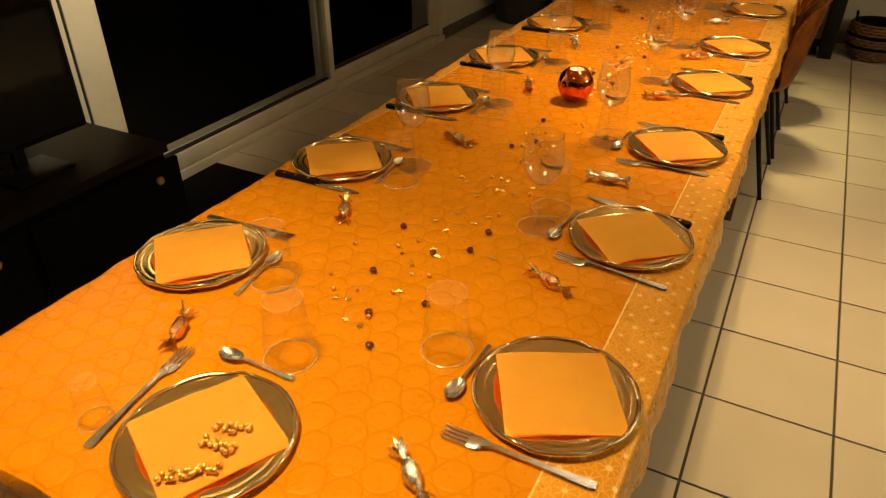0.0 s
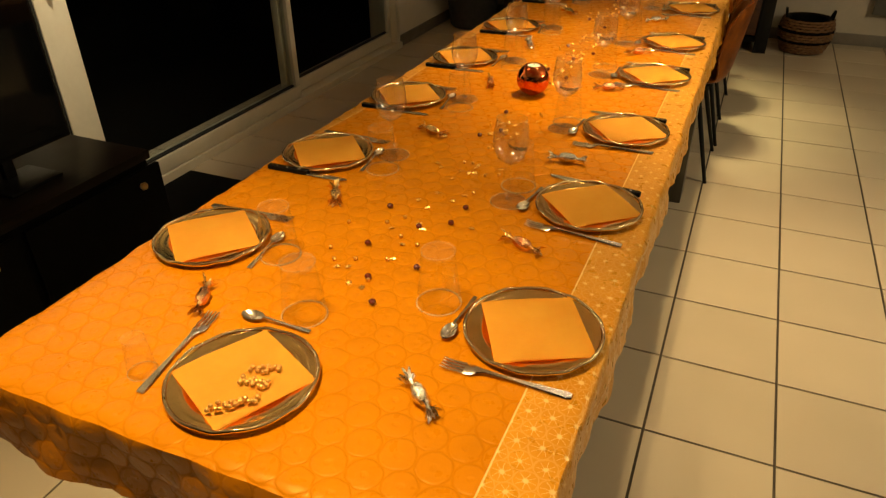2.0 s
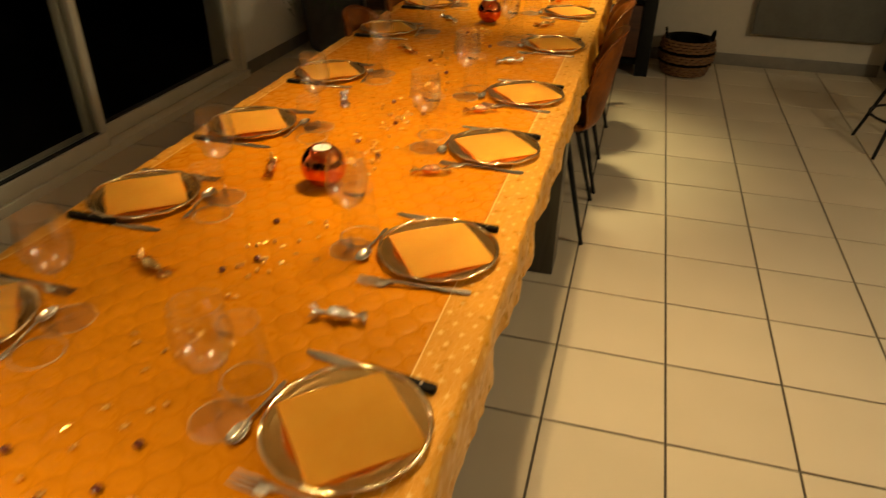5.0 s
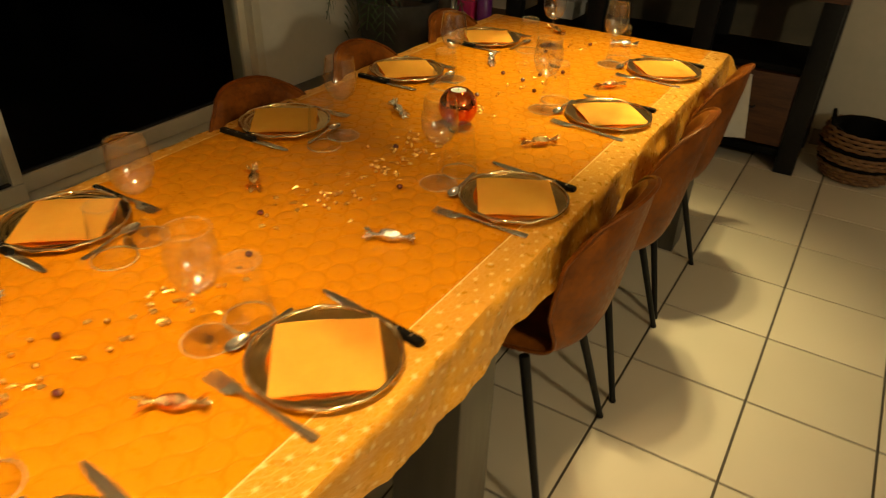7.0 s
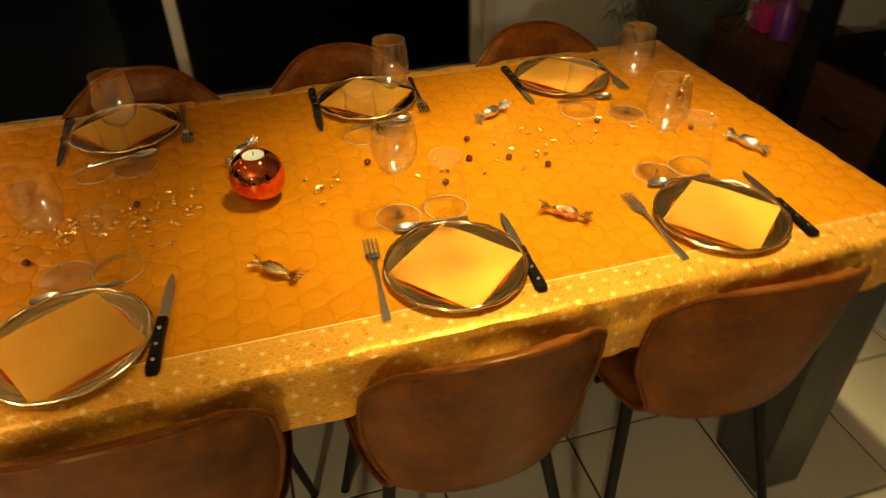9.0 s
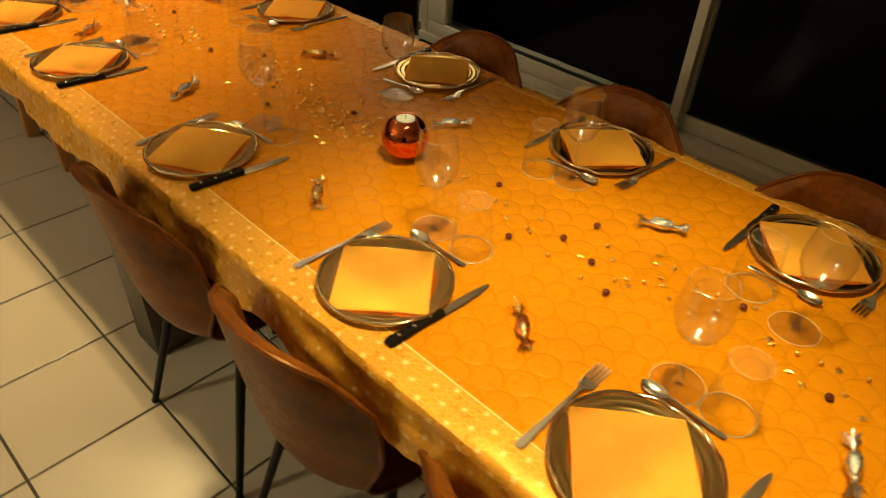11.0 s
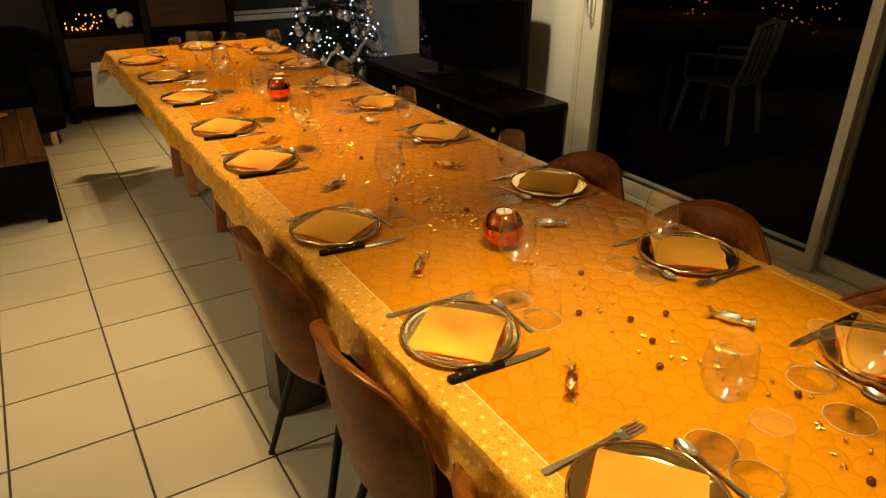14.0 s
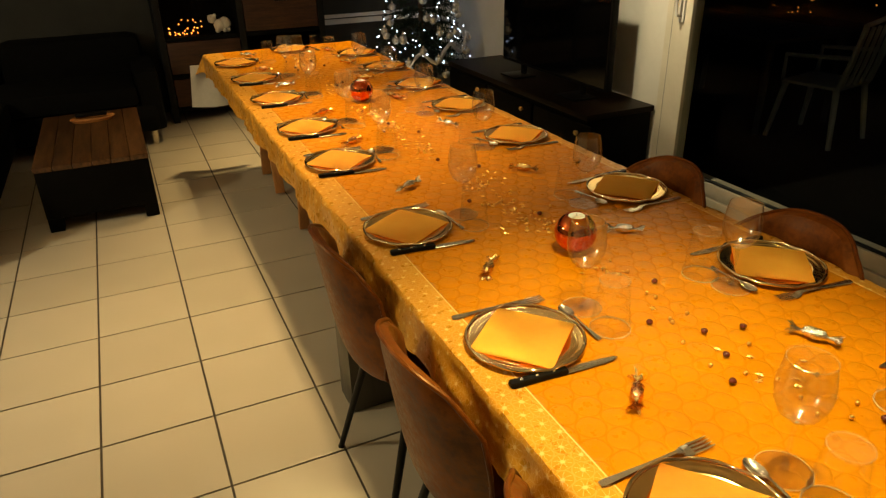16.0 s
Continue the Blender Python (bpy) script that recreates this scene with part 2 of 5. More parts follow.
GLASS_FAINT = hazy("glass_edge_painted_faint", 0.06, (0.95, 0.84, 0.58))
GLASS_HAZE = hazy("moulded_glass", 0.012, (0.95, 0.88, 0.70))
CLEAR = glass("clear_drinking_glass", (0.992, 0.992, 0.988), 0.70, 0.18, 0.095)
TUMBLER = glass("thin_tumbler_glass", (0.995, 0.995, 0.99), 0.50, 0.15, 0.034)

PAPER = mottled("orange_paper_napkin", (0.92, 0.46, 0.036), (0.95, 0.52, 0.050), 25, 0.85, bump=0.35, depth=0.0008)
WHITE_CLOTH = mottled("white_undercloth", (0.72, 0.70, 0.66), (0.80, 0.78, 0.74), 20, 0.8, bump=0.3)
LEATHER = mottled("cognac_leather", (0.066, 0.0155, 0.0015), (0.215, 0.060, 0.0048), 11, 0.36, bump=0.4, depth=0.002, rough_b=0.55, Specular_IOR_Level=0.20, Specular_Tint=(1.0, 0.75, 0.5, 1.0))
PIPING = mottled("leather_piping", (0.07, 0.016, 0.002), (0.17, 0.045, 0.004), 20, 0.36, Specular_IOR_Level=0.25, Specular_Tint=(1.0, 0.6, 0.25, 1.0))
BLACK_METAL = mottled("black_powder_coat", (0.004, 0.004, 0.004), (0.008, 0.0075, 0.007), 50, 0.45, Specular_IOR_Level=0.2)
LEG_STEEL = mottled("brushed_table_leg", (0.070, 0.064, 0.051), (0.11, 0.10, 0.08), 12, 0.45, 0.5, 0.2, 0.0006, (1, 1, 0.1))
PINE = wood("orange_pine", (0.42, 0.17, 0.045), (0.56, 0.25, 0.075), 12, 0.5, (12, 12, 1))
BOARD = wood("table_board", (0.22, 0.12, 0.05), (0.30, 0.17, 0.08))
BROWN_WOOD = wood("rough_brown_wood", (0.028, 0.009, 0.003), (0.075, 0.026, 0.008), 9, 0.55)
COFFEE_WOOD = wood("worn_coffee_table_wood", (0.030, 0.012, 0.004), (0.125, 0.055, 0.017), 9, 0.34, (12, 1, 12))
BLACK_WOOD = mottled("black_stained_wood", (0.0018, 0.0015, 0.0012), (0.004, 0.0033, 0.0026), 12, 0.6, Specular_IOR_Level=0.06)
ROOM_WALL = mottled("taupe_wall_paint", (0.22, 0.19, 0.15), (0.26, 0.23, 0.18), 4, 0.7)
TV_BLACK = Mat("tv_screen_gloss", (0.002, 0.002, 0.0022), 0.06, Specular_IOR_Level=0.25).m
MIRROR_RED = Mat("copper_mercury_glass", (0.78, 0.16, 0.03), 0.05, 1.0)
_n = MIRROR_RED.noise(60, 5)
MIRROR_RED.colour(MIRROR_RED.mix(MIRROR_RED.ramp(_n, [(0.42, 0), (0.62, 1)]), (0.64, 0.085, 0.014), (0.80, 0.26, 0.07)))
MIRROR_RED.bump(MIRROR_RED.noise(26, 3), 0.40, 0.003)
MIRROR_RED = MIRROR_RED.m
WAX = mottled("white_candle_wax", (0.78, 0.74, 0.66), (0.82, 0.78, 0.70), 60, 0.5, Subsurface_Weight=0.2)
FOIL_GOLD = foil("gold_foil", (0.95, 0.66, 0.26), (0.75, 0.44, 0.12))
FOIL_SILVER = foil("silver_foil", (0.95, 0.92, 0.84), (0.75, 0.70, 0.60))
FOIL_COPPER = foil("copper_foil", (0.85, 0.30, 0.10), (0.95, 0.62, 0.30))
STAR_GOLD = mottled("gold_confetti", (0.95, 0.62, 0.20), (0.85, 0.50, 0.13), 200, 0.33, 1.0)
HEART_RED = mottled("dark_red_bead", (0.075, 0.009, 0.006), (0.14, 0.020, 0.010), 150, 0.22, Coat_Weight=0.6)
WICKER = mottled("brown_wicker", (0.11, 0.048, 0.015), (0.22, 0.105, 0.036), 60, 0.6, bump=0.5)
RADIATOR = mottled("grey_radiator_enamel", (0.085, 0.08, 0.066), (0.11, 0.105, 0.088), 10, 0.4)
POT = mottled("dark_fibre_cement", (0.045, 0.042, 0.036), (0.075, 0.07, 0.06), 14, 0.75, bump=0.4)
LEAF = mottled("palm_leaf", (0.025, 0.055, 0.014), (0.05, 0.095, 0.025), 20, 0.45)
NEEDLE = mottled("dark_fir_needles", (0.008, 0.020, 0.010), (0.018, 0.036, 0.016), 30, 0.6)
BARK = mottled("bark", (0.06, 0.035, 0.02), (0.10, 0.06, 0.035), 30, 0.85)
BAUBLE = mottled("silver_bauble", (0.75, 0.75, 0.74), (0.6, 0.6, 0.6), 40, 0.25, 0.7)
BAUBLE_GOLD = mottled("pale_gold_bauble", (0.70, 0.58, 0.40), (0.55, 0.44, 0.28), 40, 0.3, 0.8)
TINSEL = mottled("silver_ribbon", (0.62, 0.62, 0.60), (0.45, 0.45, 0.44), 60, 0.35, 0.4)
SOFA = mottled("black_sofa_fabric", (0.0025, 0.0022, 0.002), (0.005, 0.0045, 0.004), 30, 0.9, bump=0.4, Specular_IOR_Level=0.08)
CUSHION = mottled("dark_red_cushion", (0.075, 0.008, 0.006), (0.11, 0.014, 0.010), 30, 0.85)
WHITE_PLASTIC = mottled("white_plastic", (0.66, 0.64, 0.60), (0.74, 0.72, 0.68), 20, 0.45)
PINK = mottled("pink_plastic", (0.55, 0.03, 0.16), (0.45, 0.02, 0.12), 20, 0.35)
PURPLE = mottled("purple_plastic", (0.18, 0.03, 0.22), (0.14, 0.02, 0.18), 20, 0.35)
PLUSH = mottled("cream_plush", (0.62, 0.56, 0.46), (0.72, 0.66, 0.55), 70, 0.95, bump=0.6)
# near-black paving: the darkness of night is put into the colour
TERRACE = mottled("terrace_night_black", (0.004, 0.0036, 0.0032), (0.007, 0.006, 0.005), 5, 0.8, Specular_IOR_Level=0.05)
GARDEN_WHITE = mottled("white_garden_resin", (0.46, 0.47, 0.44), (0.56, 0.57, 0.53), 20, 0.5)
GARDEN_DARK = mottled("dark_garden_resin", (0.05, 0.052, 0.05), (0.09, 0.092, 0.086), 14, 0.6)
MAT_BLACK = mottled("black_coir", (0.004, 0.004, 0.004), (0.009, 0.0085, 0.008), 120, 0.95, bump=0.6, Specular_IOR_Level=0.05)
TOWN = glow("far_town_light", (1.0, 0.33, 0.05), 0.7)
LAMP_GLASS = glow("lamp_diffuser", (1.0, 0.82, 0.58), 30.0)
FAIRY_WARM = glow("warm_fairy_bulb", (1.0, 0.26, 0.03), 5.0)
FAIRY_COOL = glow("cool_fairy_bulb", (0.66, 0.78, 1.0), 7.0)
BRASS = mottled("brass_fitting", (0.60, 0.42, 0.16), (0.45, 0.30, 0.10), 60, 0.3, 1.0)

# ---- building helpers ----


def bm_box(bm, a, b, bevel=0.0, m=None):
    """A bevelled box from corner a to corner b."""
    c = [(p + q) / 2 for p, q in zip(a, b)]
    s = [abs(q - p) for p, q in zip(a, b)]
    mat = Matrix.Translation(c) @ Matrix.Diagonal((*s, 1))
    if m is not None:
        mat = m @ mat
    got = bmesh.ops.create_cube(bm, size=1, matrix=mat)["verts"]
    if bevel:
        edges = {e for v in got for e in v.link_edges}
        bmesh.ops.bevel(bm, geom=list(edges), offset=bevel, segments=2, affect="EDGES", profile=0.6)


def bm_rod(bm, p, q, r0, r1=None, seg=12):
    """A round, tapered rod from p to q."""
    p, q = Vector(p), Vector(q)
    d = q - p
    turn = d.to_track_quat("Z", "Y").to_matrix().to_4x4()
    bmesh.ops.create_cone(bm, cap_ends=True, segments=seg, radius1=r0, radius2=r0 if r1 is None else r1, depth=d.length,
                          matrix=Matrix.Translation((p + q) / 2) @ turn)


def bm_lathe(bm, profile, seg=28, m=None):
    """Turns a profile of (radius, z) round the z axis; radius 0 closes it."""
    rings = []
    for r, z in profile:
        if r < 1e-6:
            rings.append([bm.verts.new((0, 0, z))])
        else:
            rings.append([bm.verts.new((r * math.cos(2 * math.pi * i / seg), r * math.sin(2 * math.pi * i / seg), z)) for i in range(seg)])
    for a, b in zip(rings, rings[1:]):
        for i in range(seg):
            j = (i + 1) % seg
            if len(a) == 1 and len(b) > 1:
                bm.faces.new((a[0], b[i], b[j]))
            elif len(b) == 1 and len(a) > 1:
                bm.faces.new((a[i], b[0], a[j]))
            elif len(a) > 1:
                bm.faces.new((a[i], b[i], b[j], a[j]))
    if m is not None:
        bmesh.ops.transform(bm, matrix=m, verts=[v for ring in rings for v in ring])


def bm_grid(bm, fn, nu, nv):
    """A sheet whose points are fn(u, v) for u and v from 0 to 1."""
    vs = [[bm.verts.new(fn(i / nu, j / nv)) for j in range(nv + 1)] for i in range(nu + 1)]
    for i in range(nu):
        for j in range(nv):
            bm.faces.new((vs[i][j], vs[i + 1][j], vs[i + 1][j + 1], vs[i][j + 1]))
    return vs


def bm_tube(bm, pts, r, seg=8, closed=False):
    """A round tube along the points."""
    pts = [Vector(p) for p in pts]
    n = len(pts)
    rings = []
    up = Vector((0.123, 0.2, 1)).normalized()
    for i, p in enumerate(pts):
        a = pts[(i - 1) % n] if closed or i else p
        b = pts[(i + 1) % n] if closed or i < n - 1 else p
        d = (b - a).normalized()
        s = d.cross(up).normalized()
        t = s.cross(d)
        rings.append([bm.verts.new(p + (s * math.cos(2 * math.pi * k / seg) + t * math.sin(2 * math.pi * k / seg)) * r) for k in range(seg)])
    for i in range(n if closed else n - 1):
        a, b = rings[i], rings[(i + 1) % n]
        for k in range(seg):
            bm.faces.new((a[k], a[(k + 1) % seg], b[(k + 1) % seg], b[k]))
    if not closed:
        bm.faces.new(rings[0][::-1])
        bm.faces.new(rings[-1])


def finish(name, bm, material, smooth=True):
    bmesh.ops.recalc_face_normals(bm, faces=bm.faces)
    me = bpy.data.meshes.new(name)
    bm.to_mesh(me)
    bm.free()
    me.materials.append(material)
    if smooth:
        me.polygons.foreach_set("use_smooth", [True] * len(me.polygons))
        me.set_sharp_from_angle(angle=radians(38))
    return me


def part(name, bm, material, parent=None, label="", smooth=True):
    """Links a bmesh as one mesh object, under parent if there is one."""
    ob = new(name, finish(name, bm, material, smooth))
    ob.parent = parent
    return tagged(ob, label)


def piece(name, me, parent, m):
    ob = new(name, me)
    ob.parent = parent
    ob.matrix_basis = m
    return ob


def box_part(name, a, b, material, parent=None, label="", bevel=0.004):
    bm = bmesh.new()
    bm_box(bm, a, b, bevel)
    return part(name, bm, material, parent, label)


def thing(name, label, category, group="", at=None):
    ob = new(name)
    ob.empty_display_size = 0.05
    if at is not None:
        ob.matrix_basis = at
    return tagged(ob, label, category, group)


def structure(ob, label="", category=""):
    return tagged(ob, label, category, "", "structure")


rnd = random.Random(7)

# ---- structure ----
WX, NY, SY, EX = -1.885, 5.75, -1.75, 5.2   # inner faces of the walls

floor = structure(box_part("floor", (WX - 0.1, SY - 0.2, -0.12), (EX + 0.2, NY + 0.2, -0.006), GROUT, bevel=0),
                  "square cream floor tiles with dark grout joints", "floor")
ceiling = structure(box_part("ceiling", (WX - 0.25, SY - 0.2, CEILING), (EX + 0.2, NY + 0.2, CEILING + 0.15), CEIL, bevel=0),
                    "plain matt ceiling with recessed spots", "ceiling")
# north wall takes the darkened cream, so it looks dimly lit
structure(box_part("wall_north", (WX - 0.25, NY, -0.1), (EX + 0.2, NY + 0.2, CEILING), WALL_NORTH, bevel=0), "cream wall behind the sideboard, its dim light put into the colour", "wall")
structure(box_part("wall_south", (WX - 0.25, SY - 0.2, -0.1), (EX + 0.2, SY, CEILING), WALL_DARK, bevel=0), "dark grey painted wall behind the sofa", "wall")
structure(box_part("wall_east", (EX, SY, -0.1), (EX + 0.2, NY, CEILING), ROOM_WALL, bevel=0), "taupe painted wall of the open room", "wall")
WIN_A, WIN_B, WIN_TOP = 1.375, 4.43, 2.15
bm = bmesh.new()
bm_box(bm, (WX - 0.25, SY, -0.1), (WX, WIN_A, CEILING))
bm_box(bm, (WX - 0.25, WIN_B, -0.1), (WX, NY, CEILING))
bm_box(bm, (WX - 0.25, WIN_A, WIN_TOP), (WX, WIN_B, CEILING))
bm_box(bm, (WX - 0.25, WIN_A, -0.1), (WX, WIN_B, -0.008))
structure(part("wall_west", bm, WALL, smooth=False), "cream wall with a wide sliding window", "wall")

for a, b in (((WX, WIN_B + 0.01, 0), (WX + 0.012, NY - 0.012, 0.085)), ((WX, NY - 0.012, 0), (-1.05, NY, 0.085)),
             ((0.75, NY - 0.012, 0), (2.30, NY, 0.085)), ((WX, SY + 0.012, 0), (WX + 0.012, WIN_A - 0.01, 0.085))):
    structure(box_part("baseboard", a, b, SKIRT, bevel=0.003), "grey tile skirting along the wall", "baseboard")
bm = bmesh.new()
bm_box(bm, (WX, SY, 0.655), (0.62, SY + 0.018, 0.685), 0.004)
bm_box(bm, (WX, SY, 0.60), (0.62, SY + 0.012, 0.645), 0.004)
structure(part("trim", bm, WHITE_PLASTIC), "pale dado rail on the dark wall", "trim")

# sliding window: outer frame, two leaves, posts, sill rails, panes, handle
window_1 = structure(new("window_1"), "wide cream sliding window, closed, dark night outside", "window")
window_1.matrix_basis = pose(WX, 0, 0)


def bar(name, y0, y1, z0, z1, x0, x1, mat=FRAME, parent=window_1, bevel=0.004):
    return box_part(name, (x0, y0, z0), (x1, y1, z1), mat, parent, "", bevel)


bar("window_sill", WIN_A, WIN_B, -0.006, 0.045, -0.20, 0.030)
bar("window_frame", WIN_A, WIN_A + 0.055, 0.045, WIN_TOP, -0.20, 0.012)
bar("window_frame", WIN_B - 0.055, WIN_B, 0.045, WIN_TOP, -0.20, 0.012)
bar("window_frame", WIN_A, WIN_B, WIN_TOP - 0.06, WIN_TOP, -0.20, 0.008)
LEAVES = [(WIN_A + 0.06, 3.035, -0.025, 0.022, 0.14), (2.985, WIN_B - 0.058, -0.085, -0.040, 0.05)]
for y0, y1, x0, x1, sw in LEAVES:
    leaf = bar("sash", y0, y1, 0.050, 0.125, x0, x1)
    bar("stile", y0, y0 + sw, 0.127, WIN_TOP - 0.14, x0, x1, parent=leaf)
    bar("stile", y1 - 0.046, y1, 0.127, WIN_TOP - 0.14, x0, x1, parent=leaf)
    bar("rail", y0, y1, WIN_TOP - 0.138, WIN_TOP - 0.064, x0, x1, parent=leaf)
    bar("seal", y0 + sw + 0.001, y1 - 0.047, 0.127, 0.135, x0 + 0.012, x1 - 0.012, SEAL, leaf, 0)
    pane = bar("pane", y0 + sw + 0.002, y1 - 0.048, 0.136, WIN_TOP - 0.140, (x0 + x1) / 2 - 0.003, (x0 + x1) / 2 + 0.003, PANE, leaf, 0)
    pane.visible_shadow = False
bar("seal", WIN_A + 0.0553, WIN_A + 0.0595, 0.05, WIN_TOP - 0.07, -0.05, 0.018, SEAL, window_1, 0)
bm = bmesh.new()
bm_box(bm, (0.0225, WIN_A + 0.115, 0.93), (0.034, WIN_A + 0.152, 1.16), 0.004)
bm_tube(bm, [(0.032, WIN_A + 0.133, 1.13), (0.067, WIN_A + 0.133, 1.12), (0.074, WIN_A + 0.133, 1.05), (0.067, WIN_A + 0.133, 0.97), (0.032, WIN_A + 0.133, 0.96)], 0.009)
part("handle", bm, WHITE_PLASTIC, window_1, "white curved pull handle")

# outside, in the dark
bm = bmesh.new()
fall = [(WX - 0.26, -0.14), (-7.0, -0.14), (-8.0, -0.9), (-60.0, -9.5), (-300.0, -46.0), (-1500.0, -46.0)]
rows = [[bm.verts.new((x, y, z)) for y in (-1500, -60, 0, 60, 1500)] for x, z in fall]
for a, b in zip(rows, rows[1:]):
    for k in range(4):
        bm.faces.new((a[k], b[k], b[k + 1], a[k + 1]))
structure(part("ground", bm, TERRACE, smooth=False), "terrace and hillside falling away into a valley, night darkness put into the colour", "ground")
town = random.Random(23)
bm = bmesh.new()
for k in range(85):
    reach = town.uniform(255, 300)
    swing = town.choice((0.60, 0.66, 0.82, 0.93, 1.0)) + town.gauss(0, 0.025)
    drop = 0.085 + 0.05 * town.random() + 0.05 * (swing - 0.6)
    bmesh.ops.create_icosphere(bm, subdivisions=1, radius=town.uniform(0.18, 0.42), matrix=Matrix.Translation((-reach, 4.6 - swing * reach, 1.4 - drop * reach * 1.25)))
tagged(part("town_lights", bm, TOWN), "warm lights of a far town in the valley", "town lights", "", "stuff")


# ---- lamps on the ceiling ----
def ceiling_spot():
    root = thing("ceiling_spot", "small round white ceiling spot, switched on", "ceiling lamp", "ceiling spots")
    bm = bmesh.new()
    bm_lathe(bm, [(0.0, 0.0), (0.062, 0.0), (0.066, -0.012), (0.060, -0.05), (0.052, -0.055), (0.050, -0.045), (0.0, -0.045)], 28)
    part("housing", bm, WHITE_PLASTIC, root)
    bm = bmesh.new()
    bm_lathe(bm, [(0.0, -0.047), (0.048, -0.047), (0.048, -0.050), (0.0, -0.050)], 24)
    part("diffuser", bm, LAMP_GLASS, root)
    return root


spot = ceiling_spot()
spot.matrix_basis = pose(TABLE_SPOTS[0][0] - BULB_GAP, TABLE_SPOTS[0][1], CEILING)
for k, (lx, ly) in enumerate(TABLE_SPOTS):
    for side in (-1, 1):
        if k or side > 0:
            copy_thing(spot, pose(lx + side * BULB_GAP, ly, CEILING))
# unseen housing for the added west wall helper lamp
copy_thing(spot, pose(*ADDED_WALL_SPOT, CEILING))


def pendant():
    root = thing("pendant_lamp", "white glass globe pendant lamp, switched on", "pendant lamp", "pendant lamps")
    bm = bmesh.new()
    bm_lathe(bm, [(0.0, 0.0), (0.05, 0.0), (0.048, -0.02), (0.006, -0.03), (0.006, -0.06), (0.0, -0.06)], 24)
    part("canopy", bm, WHITE_PLASTIC, root)
    bm = bmesh.new()
    bm_rod(bm, (0, 0, -0.05), (0, 0, PENDANT_Z - CEILING + 0.085), 0.003, seg=8)
    part("cord", bm, BLACK_PLASTIC, root)
    bm = bmesh.new()
    bm_rod(bm, (0, 0, PENDANT_Z - CEILING + 0.075), (0, 0, PENDANT_Z - CEILING + 0.115), 0.022, 0.012)
    part("socket", bm, BRASS, root)
    return root


lamp = pendant()
lamp.matrix_basis = pose(*ROOM_LAMPS[0], CEILING)
for at in ROOM_LAMPS[1:]:
    copy_thing(lamp, pose(*at, CEILING))

# ---- the two tables under the cloth ----
TX, TY0, TY1, TZ = 0.455, 0.075, 4.36, 0.75
TOP = TZ + 0.0025
table = thing("dining_table", "long dark dining table with broad brushed steel legs", "table", at=pose(0, 0, 0))
box_part("tabletop", (-TX + 0.008, 2.50, TZ - 0.045), (TX - 0.008, TY1 - 0.008, TZ - 0.006), BOARD, table)
for sx in (-1, 1):
    for y0, y1 in ((2.56, 2.69), (4.225, 4.345)):
        box_part("leg", (sx * 0.30, y0, 0.001), (sx * 0.452, y1, TZ - 0.046), LEG_STEEL, table, "broad brushed steel leg", 0.005)
for y in (2.62, 4.285):
    box_part("crossbar", (-0.298, y - 0.04, TZ - 0.09), (0.298, y + 0.04, TZ - 0.047), LEG_STEEL, table)
trestle = thing("trestle_table", "board on orange pine trestles under the cloth", "table")
box_part("tabletop", (-TX + 0.008, TY0 + 0.008, TZ - 0.028), (TX - 0.008, 2.495, TZ - 0.006), BOARD, trestle)
for yc in (0.42, 1.36):
    box_part("beam", (-0.36, yc - 0.04, TZ - 0.10), (0.36, yc + 0.04, TZ - 0.029), PINE, trestle)
    for sx in (-1, 1):
        for sy in (-1, 1):
            bm = bmesh.new()
            m = Matrix.Translation((sx * 0.22, yc + sy * 0.115, 0.34)) @ Matrix.Rotation(sy * 0.235, 4, "X")
            bm_box(bm, (-0.026, -0.016, -0.335), (0.026, 0.016, 0.325), 0.004, m)
            part("leg", bm, PINE, trestle)

# ---- tablecloth ----


def cloth_point(s, t, drop=0.0, fall=1.0, wave=1.0):
    """Lays the flat cloth point (s, t) over the table: flat on top, bent over the edge, hanging in soft waves."""
    ox, oy = max(0.0, abs(s) - TX), max(0.0, TY0 - t, t - TY1)
    sx = 1 if s > 0 else -1
    sy = 1 if t > 2 else -1
    x, y, z = max(-TX, min(TX, s)), max(TY0, min(TY1, t)), TOP
    r = 0.014
    o = math.hypot(ox, oy)
    if o > 0:
        bend = min(1.0, o / (r * 1.57))
        out = r * math.sin(bend * 1.57)
        down = r * (1 - math.cos(bend * 1.57)) + max(0.0, o - r * 1.57) * fall
        free = max(0.0, o - 0.02)
        ripple = (0.5 * math.sin(t * 13.0 + 0.6 * math.sin(t * 5.1)) + 0.35 * math.sin(t * 27.0 + 1.0)) if ox > oy else 0.6 * math.sin(s * 17.0)
        both = min(ox, oy)
        hang = 0.03 + 0.11 * max(0.0, min(1.0, (t - 2.1) / 0.6))
        out += free * (hang + 0.13 * ripple * wave) + both * 0.75
        out += min(1.0, o / 0.035) * (0.008 * noise.noise((s * 20, t * 17, 1.7)) + 0.0035 * noise.noise((s * 45, t * 48, 5.1)))
        x += sx * out * (ox / o)
        y += sy * out * (oy / o)
        z -= down + drop * free
        z += 0.0030 * noise.noise((s * 55, t * 26, 9.0)) * min(1.0, o / 0.008)
        z += 0.006 * math.sin(t * 9.0 + 2.0) * min(1.0, o / 0.1)
    return x, y, z


bm = bmesh.new()
S0, T0, T1 = TX + 0.115, TY0 - 0.16, TY1 + 0.14


def spaced(lo, hi, e0, e1, n):
    """Even steps between the edges, fine ones over them."""
    left = [lo + (e0 - lo) * i / 12 for i in range(12)]
    mid = [e0 + (e1 - e0) * i / n for i in range(n)]
    return left + mid + [e1 + (hi - e1) * i / 12 for i in range(13)]


